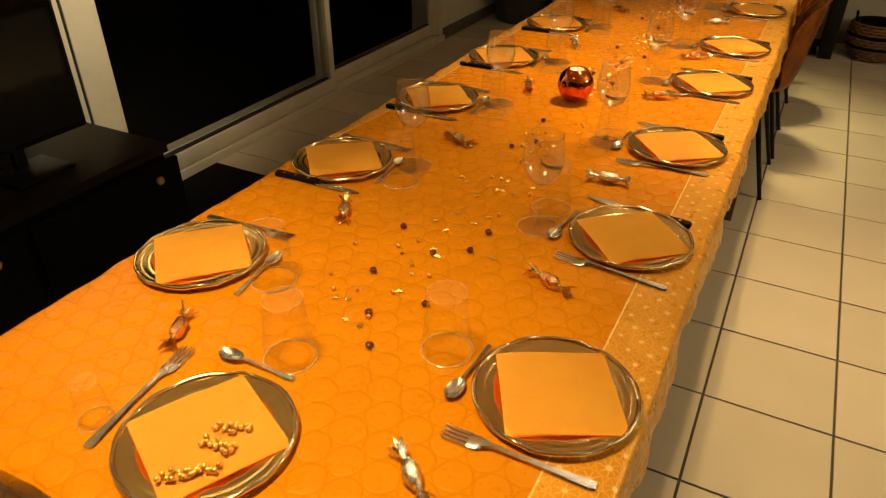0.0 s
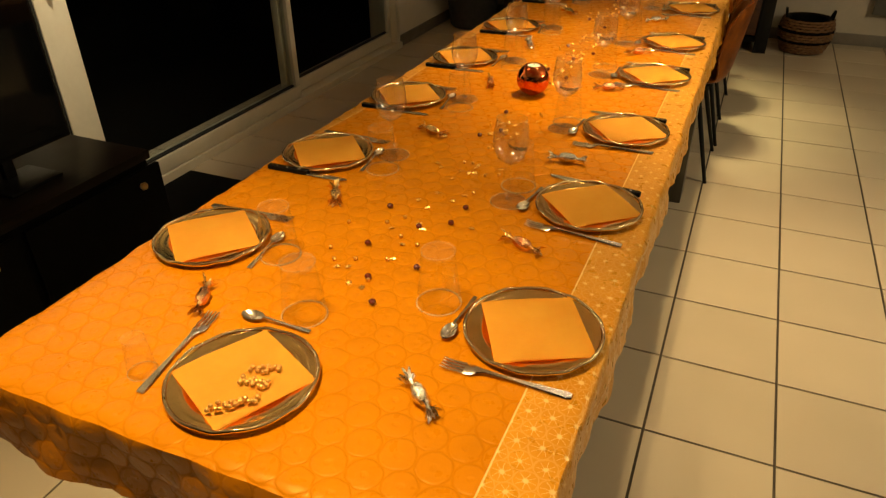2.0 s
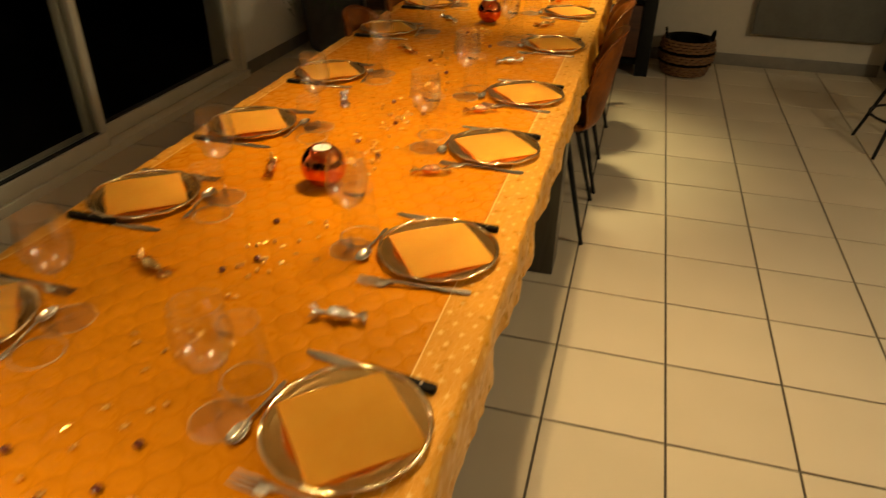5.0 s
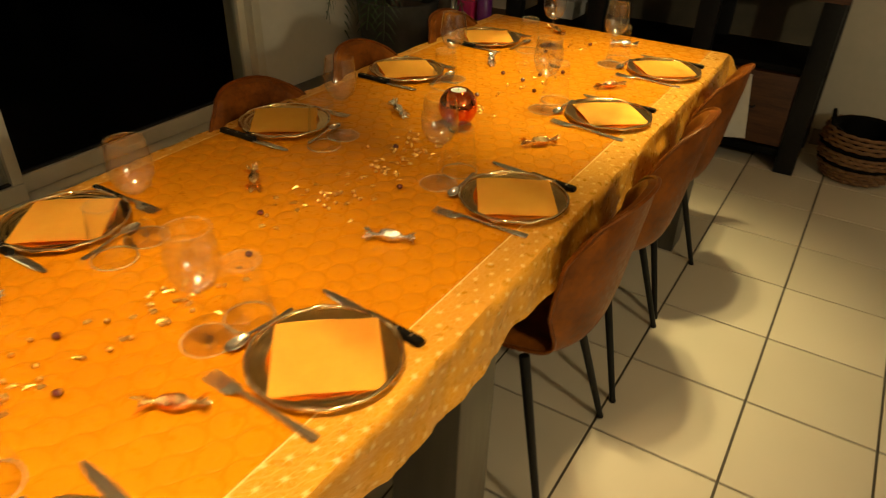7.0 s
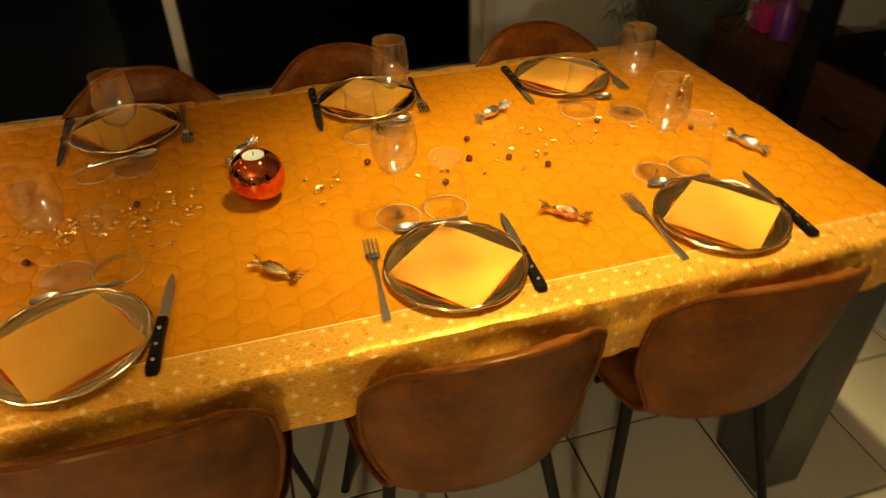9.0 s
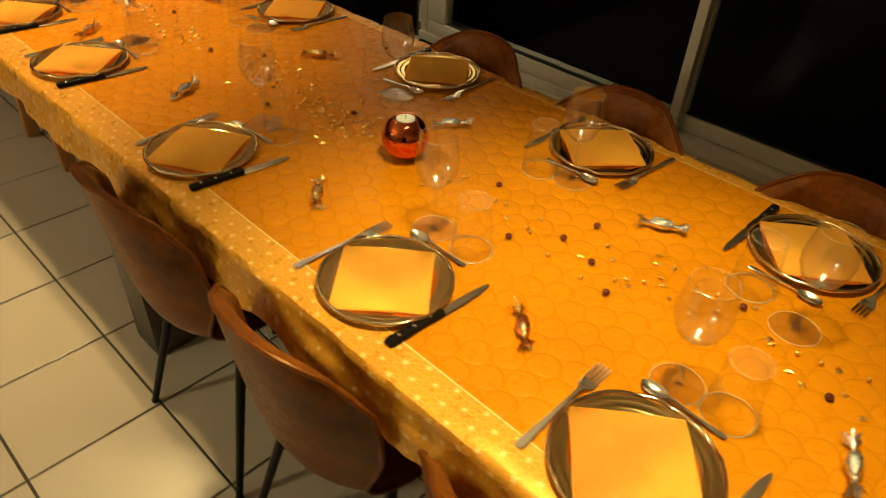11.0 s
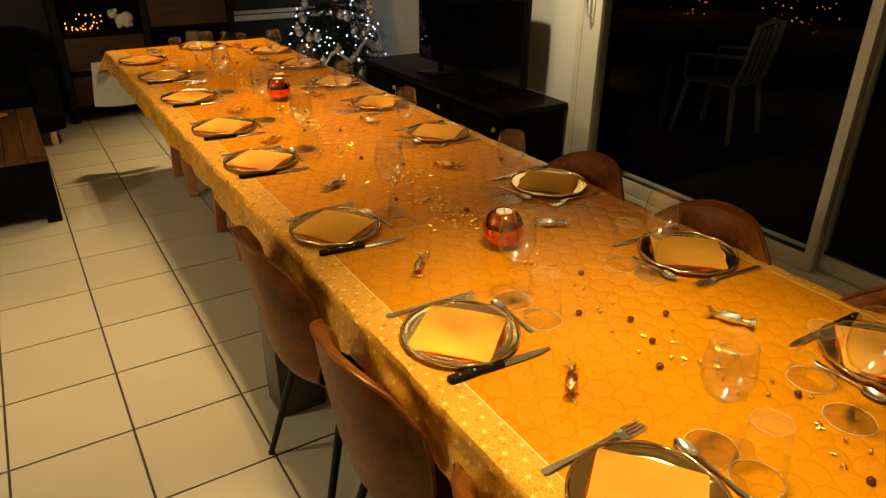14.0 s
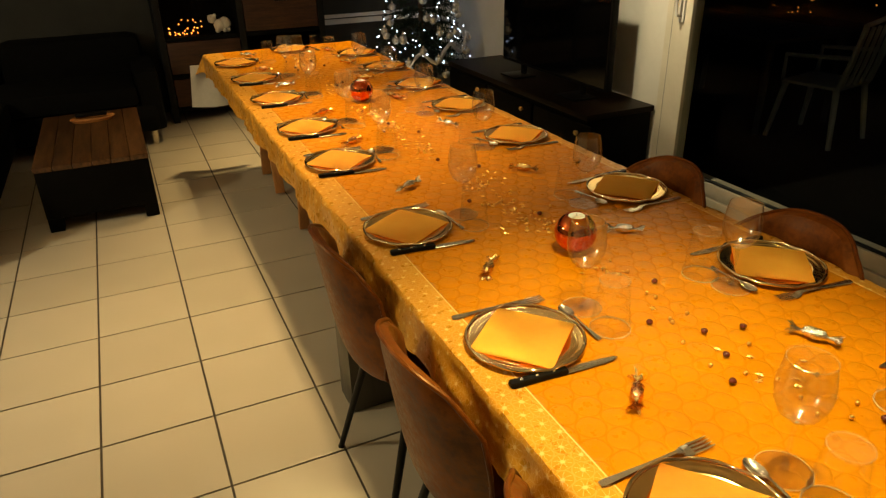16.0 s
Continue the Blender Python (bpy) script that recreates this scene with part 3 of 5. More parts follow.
SS, TT = spaced(-S0, S0, -TX, TX, 40), spaced(T0, T1, TY0, TY1, 420)
grid, flat = [], {}
for s in SS:
    line = []
    for t in TT:
        x, y, z = cloth_point(s, t)
        if abs(s) < TX and TY0 < t < TY1:
            edge = min(TX - abs(s), t - TY0, TY1 - t)
            z += 0.0012 * noise.noise((s * 5, t * 5, 0.3)) * min(1, edge * 20)
        line.append(bm.verts.new((x, y, z)))
        flat[line[-1]] = (s, t)
    grid.append(line)
for i in range(len(SS) - 1):
    for j in range(len(TT) - 1):
        bm.faces.new((grid[i][j], grid[i + 1][j], grid[i + 1][j + 1], grid[i][j + 1]))
print_map = bm.loops.layers.uv.new("print")
for f in bm.faces:
    for c in f.loops:
        c[print_map].uv = flat[c.vert]
cloth = tagged(part("tablecloth", bm, CLOTH), "orange gold printed tablecloth with a star border, draped over the table", "tablecloth")

# white cloth that shows below the orange one at the two ends
for y_end, sy in ((TY0, -1), (TY1, 1)):
    bm = bmesh.new()

    def sheet(u, v, y_end=y_end, sy=sy):
        x = 0.20 + 0.35 * u
        return (x + 0.02 * v * u, y_end + sy * (0.028 + 0.05 * v + 0.05 * u * v + 0.012 * math.sin(u * 7 + 1) * v), TZ - 0.06 - 0.25 * v - 0.03 * math.sin(u * 2.2) * v)

    bm_grid(bm, sheet, 14, 10)
    bmesh.ops.solidify(bm, geom=bm.faces[:], thickness=0.0015)
    tagged(part("undercloth", bm, WHITE_CLOTH), "white undercloth hanging below the tablecloth at the table end", "tablecloth", "undercloths")

# ---- place settings ----
SEATS = {"R1": (0.345, 0.491), "R2": (0.331, 0.948), "R3": (0.324, 1.414), "R4": (0.323, 1.930), "R5": (0.330, 2.364), "R6": (0.333, 2.958),
         "R7": (0.327, 3.529), "R8": (0.333, 4.012), "L1": (-0.340, 0.532), "L2": (-0.344, 0.984), "L3": (-0.341, 1.450), "L4": (-0.332, 1.898),
         "L5": (-0.321, 2.387), "L6": (-0.335, 2.994), "L7": (-0.322, 3.520), "L8": (-0.298, 3.999), "H": (-0.022, 0.212)}
NAPKIN_TURN = {"R1": 28, "R2": 41, "R3": 37, "R4": 39, "R5": 40, "R6": 31, "R7": 41, "R8": 38, "L1": 48, "L2": 41, "L3": 40, "L4": 38, "L5": 40,
               "L6": 39, "L7": 48, "L8": 37, "H": 63}


def charger():
    root = thing("charger_plate", "round polished metal charger plate with a raised rim", "plate", "charger plates")
    bm = bmesh.new()
    bm_lathe(bm, [(0.0, 0.0035), (0.070, 0.0035), (0.078, 0.0042), (0.083, 0.0078), (0.0860, 0.0094), (0.0880, 0.0097), (0.0900, 0.0094), (0.0970, 0.0101),
                  (0.0990, 0.0106), (0.1010, 0.0108), (0.1030, 0.0107), (0.1085, 0.0114), (0.1085, 0.0100), (0.088, 0.0078), (0.083, 0.0030), (0.078, 0.0008), (0.0, 0.0008)], 56)
    part("well", bm, CHROME, root)
    bm = bmesh.new()
    pts = [(0.112 * math.cos(a), 0.112 * math.sin(a), 0.0120 + 0.0011 * math.sin(11 * a) + 0.0005 * math.sin(17 * a + 1)) for a in [2 * math.pi * i / 96 for i in range(96)]]
    bm_tube(bm, pts, 0.0034, 10, True)
    part("rim", bm, RIM_METAL, root, "rolled bright rim")
    return root


def napkin():
    root = thing("paper_napkin", "folded orange paper napkin lying on the charger plate", "napkin", "napkins")
    for k, (turn, lift) in enumerate(((0.0, 0.0), (0.9, -0.0016))):
        bm = bmesh.new()

        def sheet(u, v, k=k):
            a, b = u - 0.5, v - 0.5
            z = 0.0165 + 0.0013 * math.sin(a * 6 + k) * math.cos(b * 5) - 0.010 * (a * a + b * b) + 0.0003 * math.exp(-(b * 30) ** 2)
            return (a * 0.158, b * 0.158, z)

        bm_grid(bm, sheet, 12, 12)
        bmesh.ops.solidify(bm, geom=bm.faces[:], thickness=0.0012)
        bmesh.ops.transform(bm, matrix=Matrix.Translation((0.001 * k, 0, lift)) @ Matrix.Rotation(radians(turn), 4, "Z"), verts=bm.verts)
        part("ply", bm, PAPER, root)
    return root


def strip(bm, stations, thick):
    """A flat bar along y from stations of (y, half width, z)."""
    rows = []
    for y, w, z in stations:
        rows.append([bm.verts.new((-w, y, z)), bm.verts.new((w, y, z)), bm.verts.new((w * 0.8, y, z + thick)), bm.verts.new((-w * 0.8, y, z + thick))])
    for a, b in zip(rows, rows[1:]):
        for i in range(4):
            j = (i + 1) % 4
            bm.faces.new((a[i], a[j], b[j], b[i]))
    bm.faces.new(rows[0][::-1])
    bm.faces.new(rows[-1])


def knife():
    root = thing("table_knife", "steak knife with a black riveted handle", "knife", "knives")
    bm = bmesh.new()
    strip(bm, [(0.012, 0.0085, 0.002), (0.05, 0.0090, 0.002), (0.09, 0.0078, 0.002), (0.112, 0.0045, 0.002), (0.119, 0.0010, 0.002)], 0.0016)
    part("blade", bm, STEEL, root, "pointed steel blade")
    bm = bmesh.new()
    strip(bm, [(-0.098, 0.0070, 0.0), (-0.092, 0.0105, 0.0), (-0.06, 0.0095, 0.0), (-0.03, 0.0085, 0.0), (0.0, 0.0090, 0.0), (0.014, 0.0090, 0.0)], 0.0095)
    bmesh.ops.bevel(bm, geom=bm.edges[:], offset=0.0012, segments=2, affect="EDGES")
    grip = part("handle", bm, BLACK_PLASTIC, root, "black plastic handle")
    for y in (-0.075, -0.045, -0.012):
        bm = bmesh.new()
        bm_lathe(bm, [(0.0, 0.0102), (0.0028, 0.0101), (0.0033, 0.0092)], 12, Matrix.Translation((0, y, 0)))
        part("rivet", bm, STEEL, grip)
    return root


def fork():
    root = thing("fork", "plain stainless steel fork beside the plate", "fork", "forks")
    bm = bmesh.new()
    strip(bm, [(-0.090, 0.0055, 0.001), (-0.083, 0.0078, 0.001), (-0.05, 0.0060, 0.002), (0.0, 0.0036, 0.004), (0.045, 0.0036, 0.006), (0.058, 0.0085, 0.004)], 0.0022)
    part("handle", bm, STEEL, root)
    bm = bmesh.new()
    strip(bm, [(0.056, 0.0085, 0.004), (0.064, 0.0122, 0.0025), (0.076, 0.0122, 0.0015)], 0.0018)
    head = part("head", bm, STEEL, root)
    for i in range(4):
        bm = bmesh.new()
        strip(bm, [(0.0755, 0.0024, 0.0015), (0.10, 0.0020, 0.0015), (0.113, 0.0012, 0.004)], 0.0017)
        bmesh.ops.translate(bm, vec=(-0.0102 + 0.0068 * i, 0, 0), verts=bm.verts)
        part("tine", bm, STEEL, head)
    return root


def spoon():
    root = thing("teaspoon", "stainless steel teaspoon above the plate", "spoon", "teaspoons")
    bm = bmesh.new()

    def dish(u, v):
        a, r = 2 * math.pi * u, v
        return (-0.050 + 0.019 * r * math.cos(a) + 0.003 * r * math.cos(a), 0.0125 * r * math.sin(a), 0.0012 + 0.0062 * r * r)

    bm_grid(bm, dish, 24, 5)
    bmesh.ops.remove_doubles(bm, verts=bm.verts[:], dist=0.0002)
    bmesh.ops.solidify(bm, geom=bm.faces[:], thickness=0.001)
    part("bowl", bm, STEEL, root)
    bm = bmesh.new()
    strip(bm, [(-0.031, 0.0030, 0.0066), (-0.02, 0.0024, 0.007), (0.02, 0.0026, 0.003), (0.050, 0.0052, 0.001), (0.061, 0.0040, 0.001)], 0.002)
    bmesh.ops.rotate(bm, cent=(0, 0, 0), matrix=Matrix.Rotation(radians(-90), 3, "Z"), verts=bm.verts)
    part("handle", bm, STEEL, root)
    return root


def wine_glass():
    root = thing("wine_glass", "clear stemmed wine glass, empty", "wine glass", "wine glasses")
    bm = bmesh.new()
    bm_lathe(bm, [(0.0045, 0.092), (0.014, 0.096), (0.028, 0.108), (0.0365, 0.127), (0.0390, 0.144), (0.0370, 0.166), (0.0325, 0.194),
                  (0.0315, 0.1945), (0.0360, 0.166), (0.0378, 0.144), (0.0353, 0.128), (0.027, 0.1095), (0.013, 0.098), (0.0, 0.0955)], 36)
    part("bowl", bm, CLEAR, root)
    bm = bmesh.new()
    bm_lathe(bm, [(0.0, 0.091), (0.0046, 0.091), (0.0036, 0.083), (0.0033, 0.05), (0.0040, 0.014), (0.0070, 0.007), (0.0, 0.006)], 14)
    part("stem", bm, CLEAR, root)
    bm = bmesh.new()
    bm_lathe(bm, [(0.0, 0.0055), (0.010, 0.0050), (0.032, 0.0024), (0.0398, 0.0016), (0.0401, 0.0006), (0.032, 0.0004), (0.0, 0.0006)], 36)
    foot = part("foot", bm, CLEAR, root)
    bm = bmesh.new()
    bm_tube(bm, [(0.0401 * math.cos(2 * math.pi * i / 40), 0.0401 * math.sin(2 * math.pi * i / 40), 0.0014) for i in range(40)], 0.0009, 6, True)
    part("edge", bm, GLASS_EDGE, foot)
    bm = bmesh.new()
    bm_tube(bm, [(0.0320 * math.cos(2 * math.pi * i / 40), 0.0320 * math.sin(2 * math.pi * i / 40), 0.1945) for i in range(40)], 0.0008, 6, True)
    part("rim", bm, GLASS_FAINT, root)
    return root


def tumbler():
    root = thing("tumbler", "clear tumbler standing upside down on its rim", "tumbler", "tumblers")
    bm = bmesh.new()
    bm_lathe(bm, [(0.0395, 0.0), (0.0400, 0.002), (0.0385, 0.010), (0.0290, 0.106), (0.0272, 0.1055), (0.0368, 0.010), (0.0376, 0.001), (0.0395, 0.0)], 36)
    part("wall", bm, TUMBLER, root)
    bm = bmesh.new()
    bm_lathe(bm, [(0.0, 0.100), (0.0272, 0.100), (0.0290, 0.1065), (0.0272, 0.1105), (0.022, 0.109), (0.0, 0.1085)], 32)
    part("base", bm, GLASS_HAZE, root, "thick clear base turned up")
    for name, r, z, w, mat in (("rim", 0.0390, 0.0014, 0.0014, GLASS_EDGE), ("base_edge", 0.0287, 0.1072, 0.0011, GLASS_FAINT)):
        bm = bmesh.new()
        bm_tube(bm, [(r * math.cos(2 * math.pi * i / 40), r * math.sin(2 * math.pi * i / 40), z) for i in range(40)], w, 6, True)
        part(name, bm, mat, root)
    return root


proto = {"plate": charger(), "napkin": napkin(), "knife": knife(), "fork": fork(), "spoon": spoon(), "wine": wine_glass(), "tumbler": tumbler()}
used = set()


def put(kind, m):
    """The first call places the made thing itself, later ones copies."""
    if kind in used:
        return copy_thing(proto[kind], m)
    used.add(kind)
    proto[kind].matrix_basis = m
    return proto[kind]


for key, (px, py) in SEATS.items():
    turn = {"R": 90, "L": -90, "H": 0}[key[0]]
    base = pose(px, py, TOP + 0.0004, 0, 0, turn)
    j = lambda a: rnd.uniform(-a, a)
    put("plate", base)
    put("napkin", pose(px + (0.004 if key[0] == "R" else 0), py, TOP + 0.0004, 0, 0, NAPKIN_TURN[key]))
    if key == "H":
        put("fork", base @ pose(-0.138, 0.008, 0.0006, 0, 0, 7))
        put("spoon", base @ pose(-0.032, 0.137, 0.0006, 0, 0, 2))
        continue
    if key not in ("R1", "L1"):
        put("knife", base @ pose(0.120 + j(0.006), 0.003 + j(0.008), 0.0006, 0, 0, j(3) - (5 if key[0] == "R" else 0)))
    put("fork", base @ pose(-0.122 + j(0.005), j(0.008), 0.0006, 0, 0, j(5)))
    put("spoon", base @ pose(j(0.006), 0.124 + j(0.004), 0.0006, 0, 0, j(8)))

TUMBLERS = [(0.169, 0.509), (0.157, 0.997), (0.161, 1.429), (0.150, 1.978), (0.168, 2.374), (0.170, 3.012), (0.156, 3.565), (0.164, 4.060),
            (-0.179, 0.535), (-0.177, 0.961), (-0.164, 1.426), (-0.145, 1.863), (-0.147, 2.363), (-0.166, 2.946), (-0.156, 3.477), (-0.123, 3.961),
            (-0.029, 0.389)]
WINES = [(0.160, 0.915), (0.162, 1.378), (0.155, 1.891), (0.158, 2.300), (0.163, 2.935), (0.160, 3.476), (0.166, 3.982),
         (-0.190, 1.045), (-0.178, 1.500), (-0.160, 1.940), (-0.160, 2.440), (-0.168, 3.020), (-0.175, 3.548), (-0.080, 4.056)]
for x, y in TUMBLERS:
    put("tumbler", pose(x, y, TOP + 0.0006, 0, 0, rnd.uniform(0, 90)))
shot = copy_thing(proto["tumbler"], pose(-0.180, 0.171, TOP + 0.0006) @ Matrix.Diagonal((0.58, 0.58, 0.62, 1)))
tagged(shot, "small clear shot glass standing upside down", "shot glass", "shot glasses")
for x, y in WINES:
    put("wine", pose(x, y, TOP + 0.0006, 0, 0, rnd.uniform(0, 90)))


# ---- wrapped sweets ----
def sweet(seed, mat, fan_mat):
    r = random.Random(seed)
    root = thing("wrapped_candy", "wrapped candy in crinkled shiny foil with twisted ends", "candy", "wrapped candies")
    bm = bmesh.new()
    body = [(0.0, -0.0215), (0.0060, -0.0205), (0.0092, -0.016), (0.0108, -0.009), (0.0112, -0.001), (0.0108, 0.008), (0.0090, 0.0155), (0.0055, 0.0205), (0.0, 0.0215)]
    bm_lathe(bm, body, 14, Matrix.Translation((0, 0, 0.0115)) @ Matrix.Rotation(radians(90), 4, "Y"))
    for v in bm.verts:
        v.co += Vector((0, r.uniform(-1, 1), r.uniform(-1, 1))) * 0.0020
    part("filling", bm, mat, root)
    for s in (-1, 1):
        bm = bmesh.new()
        n = 15
        turn = [(math.cos(2 * math.pi * i / n), math.sin(2 * math.pi * i / n)) for i in range(n)]
        near = [bm.verts.new((s * 0.0185, 0.0066 * c, 0.0115 + 0.0066 * d)) for c, d in turn]
        neck = [bm.verts.new((s * 0.0240, 0.0028 * c, 0.0112 + 0.0028 * d)) for c, d in turn]
        for i in range(n):
            k = (i + 1) % n
            bm.faces.new((near[i], near[k], neck[k], neck[i]))
            reach, flare = r.uniform(0.014, 0.026), r.uniform(0.40, 1.05)
            a = 2 * math.pi * (i + 0.5) / n
            side = Vector((0, -math.sin(a), math.cos(a))) * r.uniform(0.0020, 0.0036)
            last = (neck[i], neck[k])
            for u, w in ((0.4, 0.6), (0.75, 1.0), (1.0, 0.35)):
                c = Vector((s * (0.0240 + reach * u), reach * flare * u ** 1.3 * math.cos(a), 0.0112 + reach * flare * 0.75 * u ** 1.3 * math.sin(a)))
                c += Vector((r.uniform(-1, 1), r.uniform(-1, 1), r.uniform(-1, 1))) * 0.0018 * u
                pair = [bm.verts.new(c - side * w), bm.verts.new(c + side * w)]
                for v in pair:
                    v.co.z = max(0.0010, v.co.z)
                bm.faces.new((last[0], last[1], pair[1], pair[0]))
                last = pair
        part("twist", bm, fan_mat, root, smooth=False)
    return root


CANDIES = [(-0.215, 0.353, -64, 2), (-0.203, 0.785, 120, 0), (0.240, 0.278, -40, 1), (0.248, 0.737, -24, 2), (0.228, 1.168, 6, 1), (-0.155, 1.210, -25, 0),
           (-0.147, 1.650, -70, 2), (0.211, 1.746, 20, 2), (-0.170, 2.140, 115, 1), (0.228, 2.180, 33, 2), (-0.160, 2.712, 135, 0), (0.216, 2.684, 24, 1),
           (0.256, 3.252, 48, 0), (-0.147, 3.224, 145, 1), (0.248, 3.757, 48, 2), (-0.160, 3.766, 118, 1), (-0.139, 4.236, 142, 0), (0.131, 4.216, 20, 1)]
kinds = [sweet(1, FOIL_GOLD, FOIL_GOLD), sweet(2, FOIL_SILVER, FOIL_SILVER), sweet(3, FOIL_COPPER, FOIL_GOLD)]
for k, what in zip(kinds, ("gold", "silver", "copper")):
    tagged(k, "wrapped candy in crinkled %s foil with twisted ends" % what)
seen_kind = set()
for x, y, a, k in CANDIES:
    m = pose(x, y, TOP + 0.0012, 0, 0, a)
    if k in seen_kind:
        copy_thing(kinds[k], m)
    else:
        kinds[k].matrix_basis = m
        seen_kind.add(k)


# ---- candle globes ----
def globe():
    root = thing("candle_globe", "copper red mirrored glass globe holding a white tealight", "candle holder", "candle globes")
    bm = bmesh.new()
    R, prof = 0.050, []
    for i in range(3, 31):
        a = math.pi * i / 36
        prof.append((R * math.sin(math.pi - a), 0.049 + R * math.cos(math.pi - a)))
    low = [(0.0, prof[0][1])] + prof
    top_r, top_z = low[-1]
    inner = [(top_r - 0.002, top_z), (top_r - 0.003, top_z - 0.004), (top_r - 0.002, top_z - 0.020), (0.0, top_z - 0.020)]
    bm_lathe(bm, low + inner, 48)
    part("glass_globe", bm, MIRROR_RED, root)
    bm = bmesh.new()
    bm_lathe(bm, [(0.0, top_z - 0.0195), (0.0195, top_z - 0.0195), (0.0195, top_z - 0.001), (0.018, top_z - 0.002), (0.0, top_z - 0.002)], 28)
    light = part("tealight", bm, WAX, root, "unlit white tealight")
    bm = bmesh.new()
    bm_rod(bm, (0, 0, top_z - 0.003), (0.001, 0, top_z + 0.006), 0.0008, seg=6)
    part("wick", bm, BLACK_PLASTIC, light)
    return root


ball = globe()
ball.matrix_basis = pose(0.0, 1.621, TOP + 0.0006)
copy_thing(ball, pose(0.022, 3.250, TOP + 0.0006, 0, 0, 70))


# ---- confetti ----
def star_mesh():
    bm = bmesh.new()
    c, top = bm.verts.new((0, 0, 0.0)), bm.verts.new((0, 0, 0.0034))
    ring = [bm.verts.new(((0.0082 if i % 2 == 0 else 0.0036) * math.cos(math.pi * i / 5), (0.0082 if i % 2 == 0 else 0.0036) * math.sin(math.pi * i / 5), 0.0010)) for i in range(10)]
    for i in range(10):
        bm.faces.new((top, ring[i], ring[(i + 1) % 10]))
        bm.faces.new((c, ring[(i + 1) % 10], ring[i]))
    return finish("star", bm, STAR_GOLD, False)


def bead_mesh():
    """A plump rounded heart, hardly notched."""
    bm = bmesh.new()
    bmesh.ops.create_icosphere(bm, subdivisions=3, radius=0.0066, matrix=Matrix.Translation((0, 0, 0.0056)))
    for v in bm.verts:
        a = math.atan2(v.co.x, v.co.y)
        k = 1.0 - 0.22 * math.exp(-(a / 0.45) ** 2) + 0.14 * math.exp(-((abs(a) - math.pi) / 0.5) ** 2)
        v.co.x, v.co.y, v.co.z = v.co.x * k, v.co.y * k, 0.0056 + (v.co.z - 0.0056) * 0.82
    return finish("bead", bm, HEART_RED)


def pearl_mesh():
    bm = bmesh.new()
    bmesh.ops.create_icosphere(bm, subdivisions=2, radius=0.0040, matrix=Matrix.Translation((0, 0, 0.0040)))
    return finish("pearl", bm, STAR_GOLD)


STAR, HEART, PEARL = star_mesh(), bead_mesh(), pearl_mesh()
HEARTS = [(-0.070, 0.790), (0.087, 0.845), (0.026, 0.733), (-0.039, 0.634), (0.083, 0.771), (0.019, 0.528), (0.064, 0.460), (0.088, 0.590), (-0.04, 3.462),
          (0.079, 3.588), (0.007, 3.660), (-0.071, 3.681), (0.028, 3.736), (0.077, 3.799), (-0.062, 3.976), (-0.018, 3.032), (0.109, 2.867), (0.012, 1.293),
          (-0.03, 1.24), (-0.02, 1.43), (0.06, 1.80), (-0.02, 1.87), (0.03, 2.02), (0.08, 2.11), (-0.03, 2.18), (0.04, 2.50), (-0.05, 2.62), (0.03, 4.150)]
for x, y in HEARTS:
    h = new("heart_bead", HEART)
    h.matrix_basis = pose(x, y, TOP + 0.0008, 0, 0, rnd.uniform(0, 360))
    tagged(h, "small shiny dark red heart bead on the tablecloth", "bead", "heart beads")


def confetti(x, y):
    """A gold star or a pearl lying on the cloth."""
    star = rnd.random() < 0.5
    ob = new("star_confetti" if star else "gold_pearl", STAR if star else PEARL)
    ob.matrix_basis = pose(x, y, TOP + 0.0012, rnd.uniform(-25, 25) if star else 0, 0, rnd.uniform(0, 360))
    tagged(ob, "tiny gold star on the tablecloth" if star else "tiny gold pearl on the tablecloth", "confetti", "gold confetti")


SOUTH_GOLD = [(-0.056, 0.541), (-0.036, 0.548), (-0.035, 0.574), (-0.007, 0.501), (0.022, 0.497), (0.065, 0.460), (0.023, 0.595), (0.023, 0.660), (0.009, 0.683),
              (0.054, 0.666), (-0.119, 0.696), (-0.044, 0.725), (-0.026, 0.711), (-0.018, 0.758), (0.006, 0.820), (-0.027, 0.846), (-0.002, 0.893), (0.128, 0.771),
              (0.035, 0.731), (-0.101, 0.593), (-0.072, 0.558), (0.023, 0.520), (0.030, 0.606), (0.020, 0.748), (0.060, 0.905), (0.045, 0.870)]
NORTH_GOLD = [(0.007, 3.493), (0.002, 3.516), (0.034, 3.545), (0.033, 3.594), (0.038, 3.606), (-0.010, 3.594), (0.068, 3.670), (0.024, 3.711), (0.076, 3.747),
              (-0.036, 3.728), (-0.010, 3.755), (0.038, 3.791), (0.016, 3.802), (0.031, 3.814), (0.004, 3.828), (-0.060, 3.815), (-0.085, 3.807), (-0.071, 3.845),
              (-0.030, 3.841), (-0.016, 3.853), (-0.014, 3.392), (-0.016, 3.337), (0.010, 3.880), (-0.045, 3.900), (0.020, 3.920), (-0.020, 3.950), (-0.060, 3.930)]
END_GOLD = [(-0.026, 4.037), (0.019, 4.088), (-0.024, 4.082), (0.031, 4.112), (-0.031, 4.116), (-0.039, 4.140), (0.004, 4.164), (-0.051, 4.179), (0.030, 4.197),
            (-0.011, 4.229), (-0.080, 3.990), (-0.018, 4.044)]
for x, y in SOUTH_GOLD + NORTH_GOLD + END_GOLD:
    confetti(x, y)
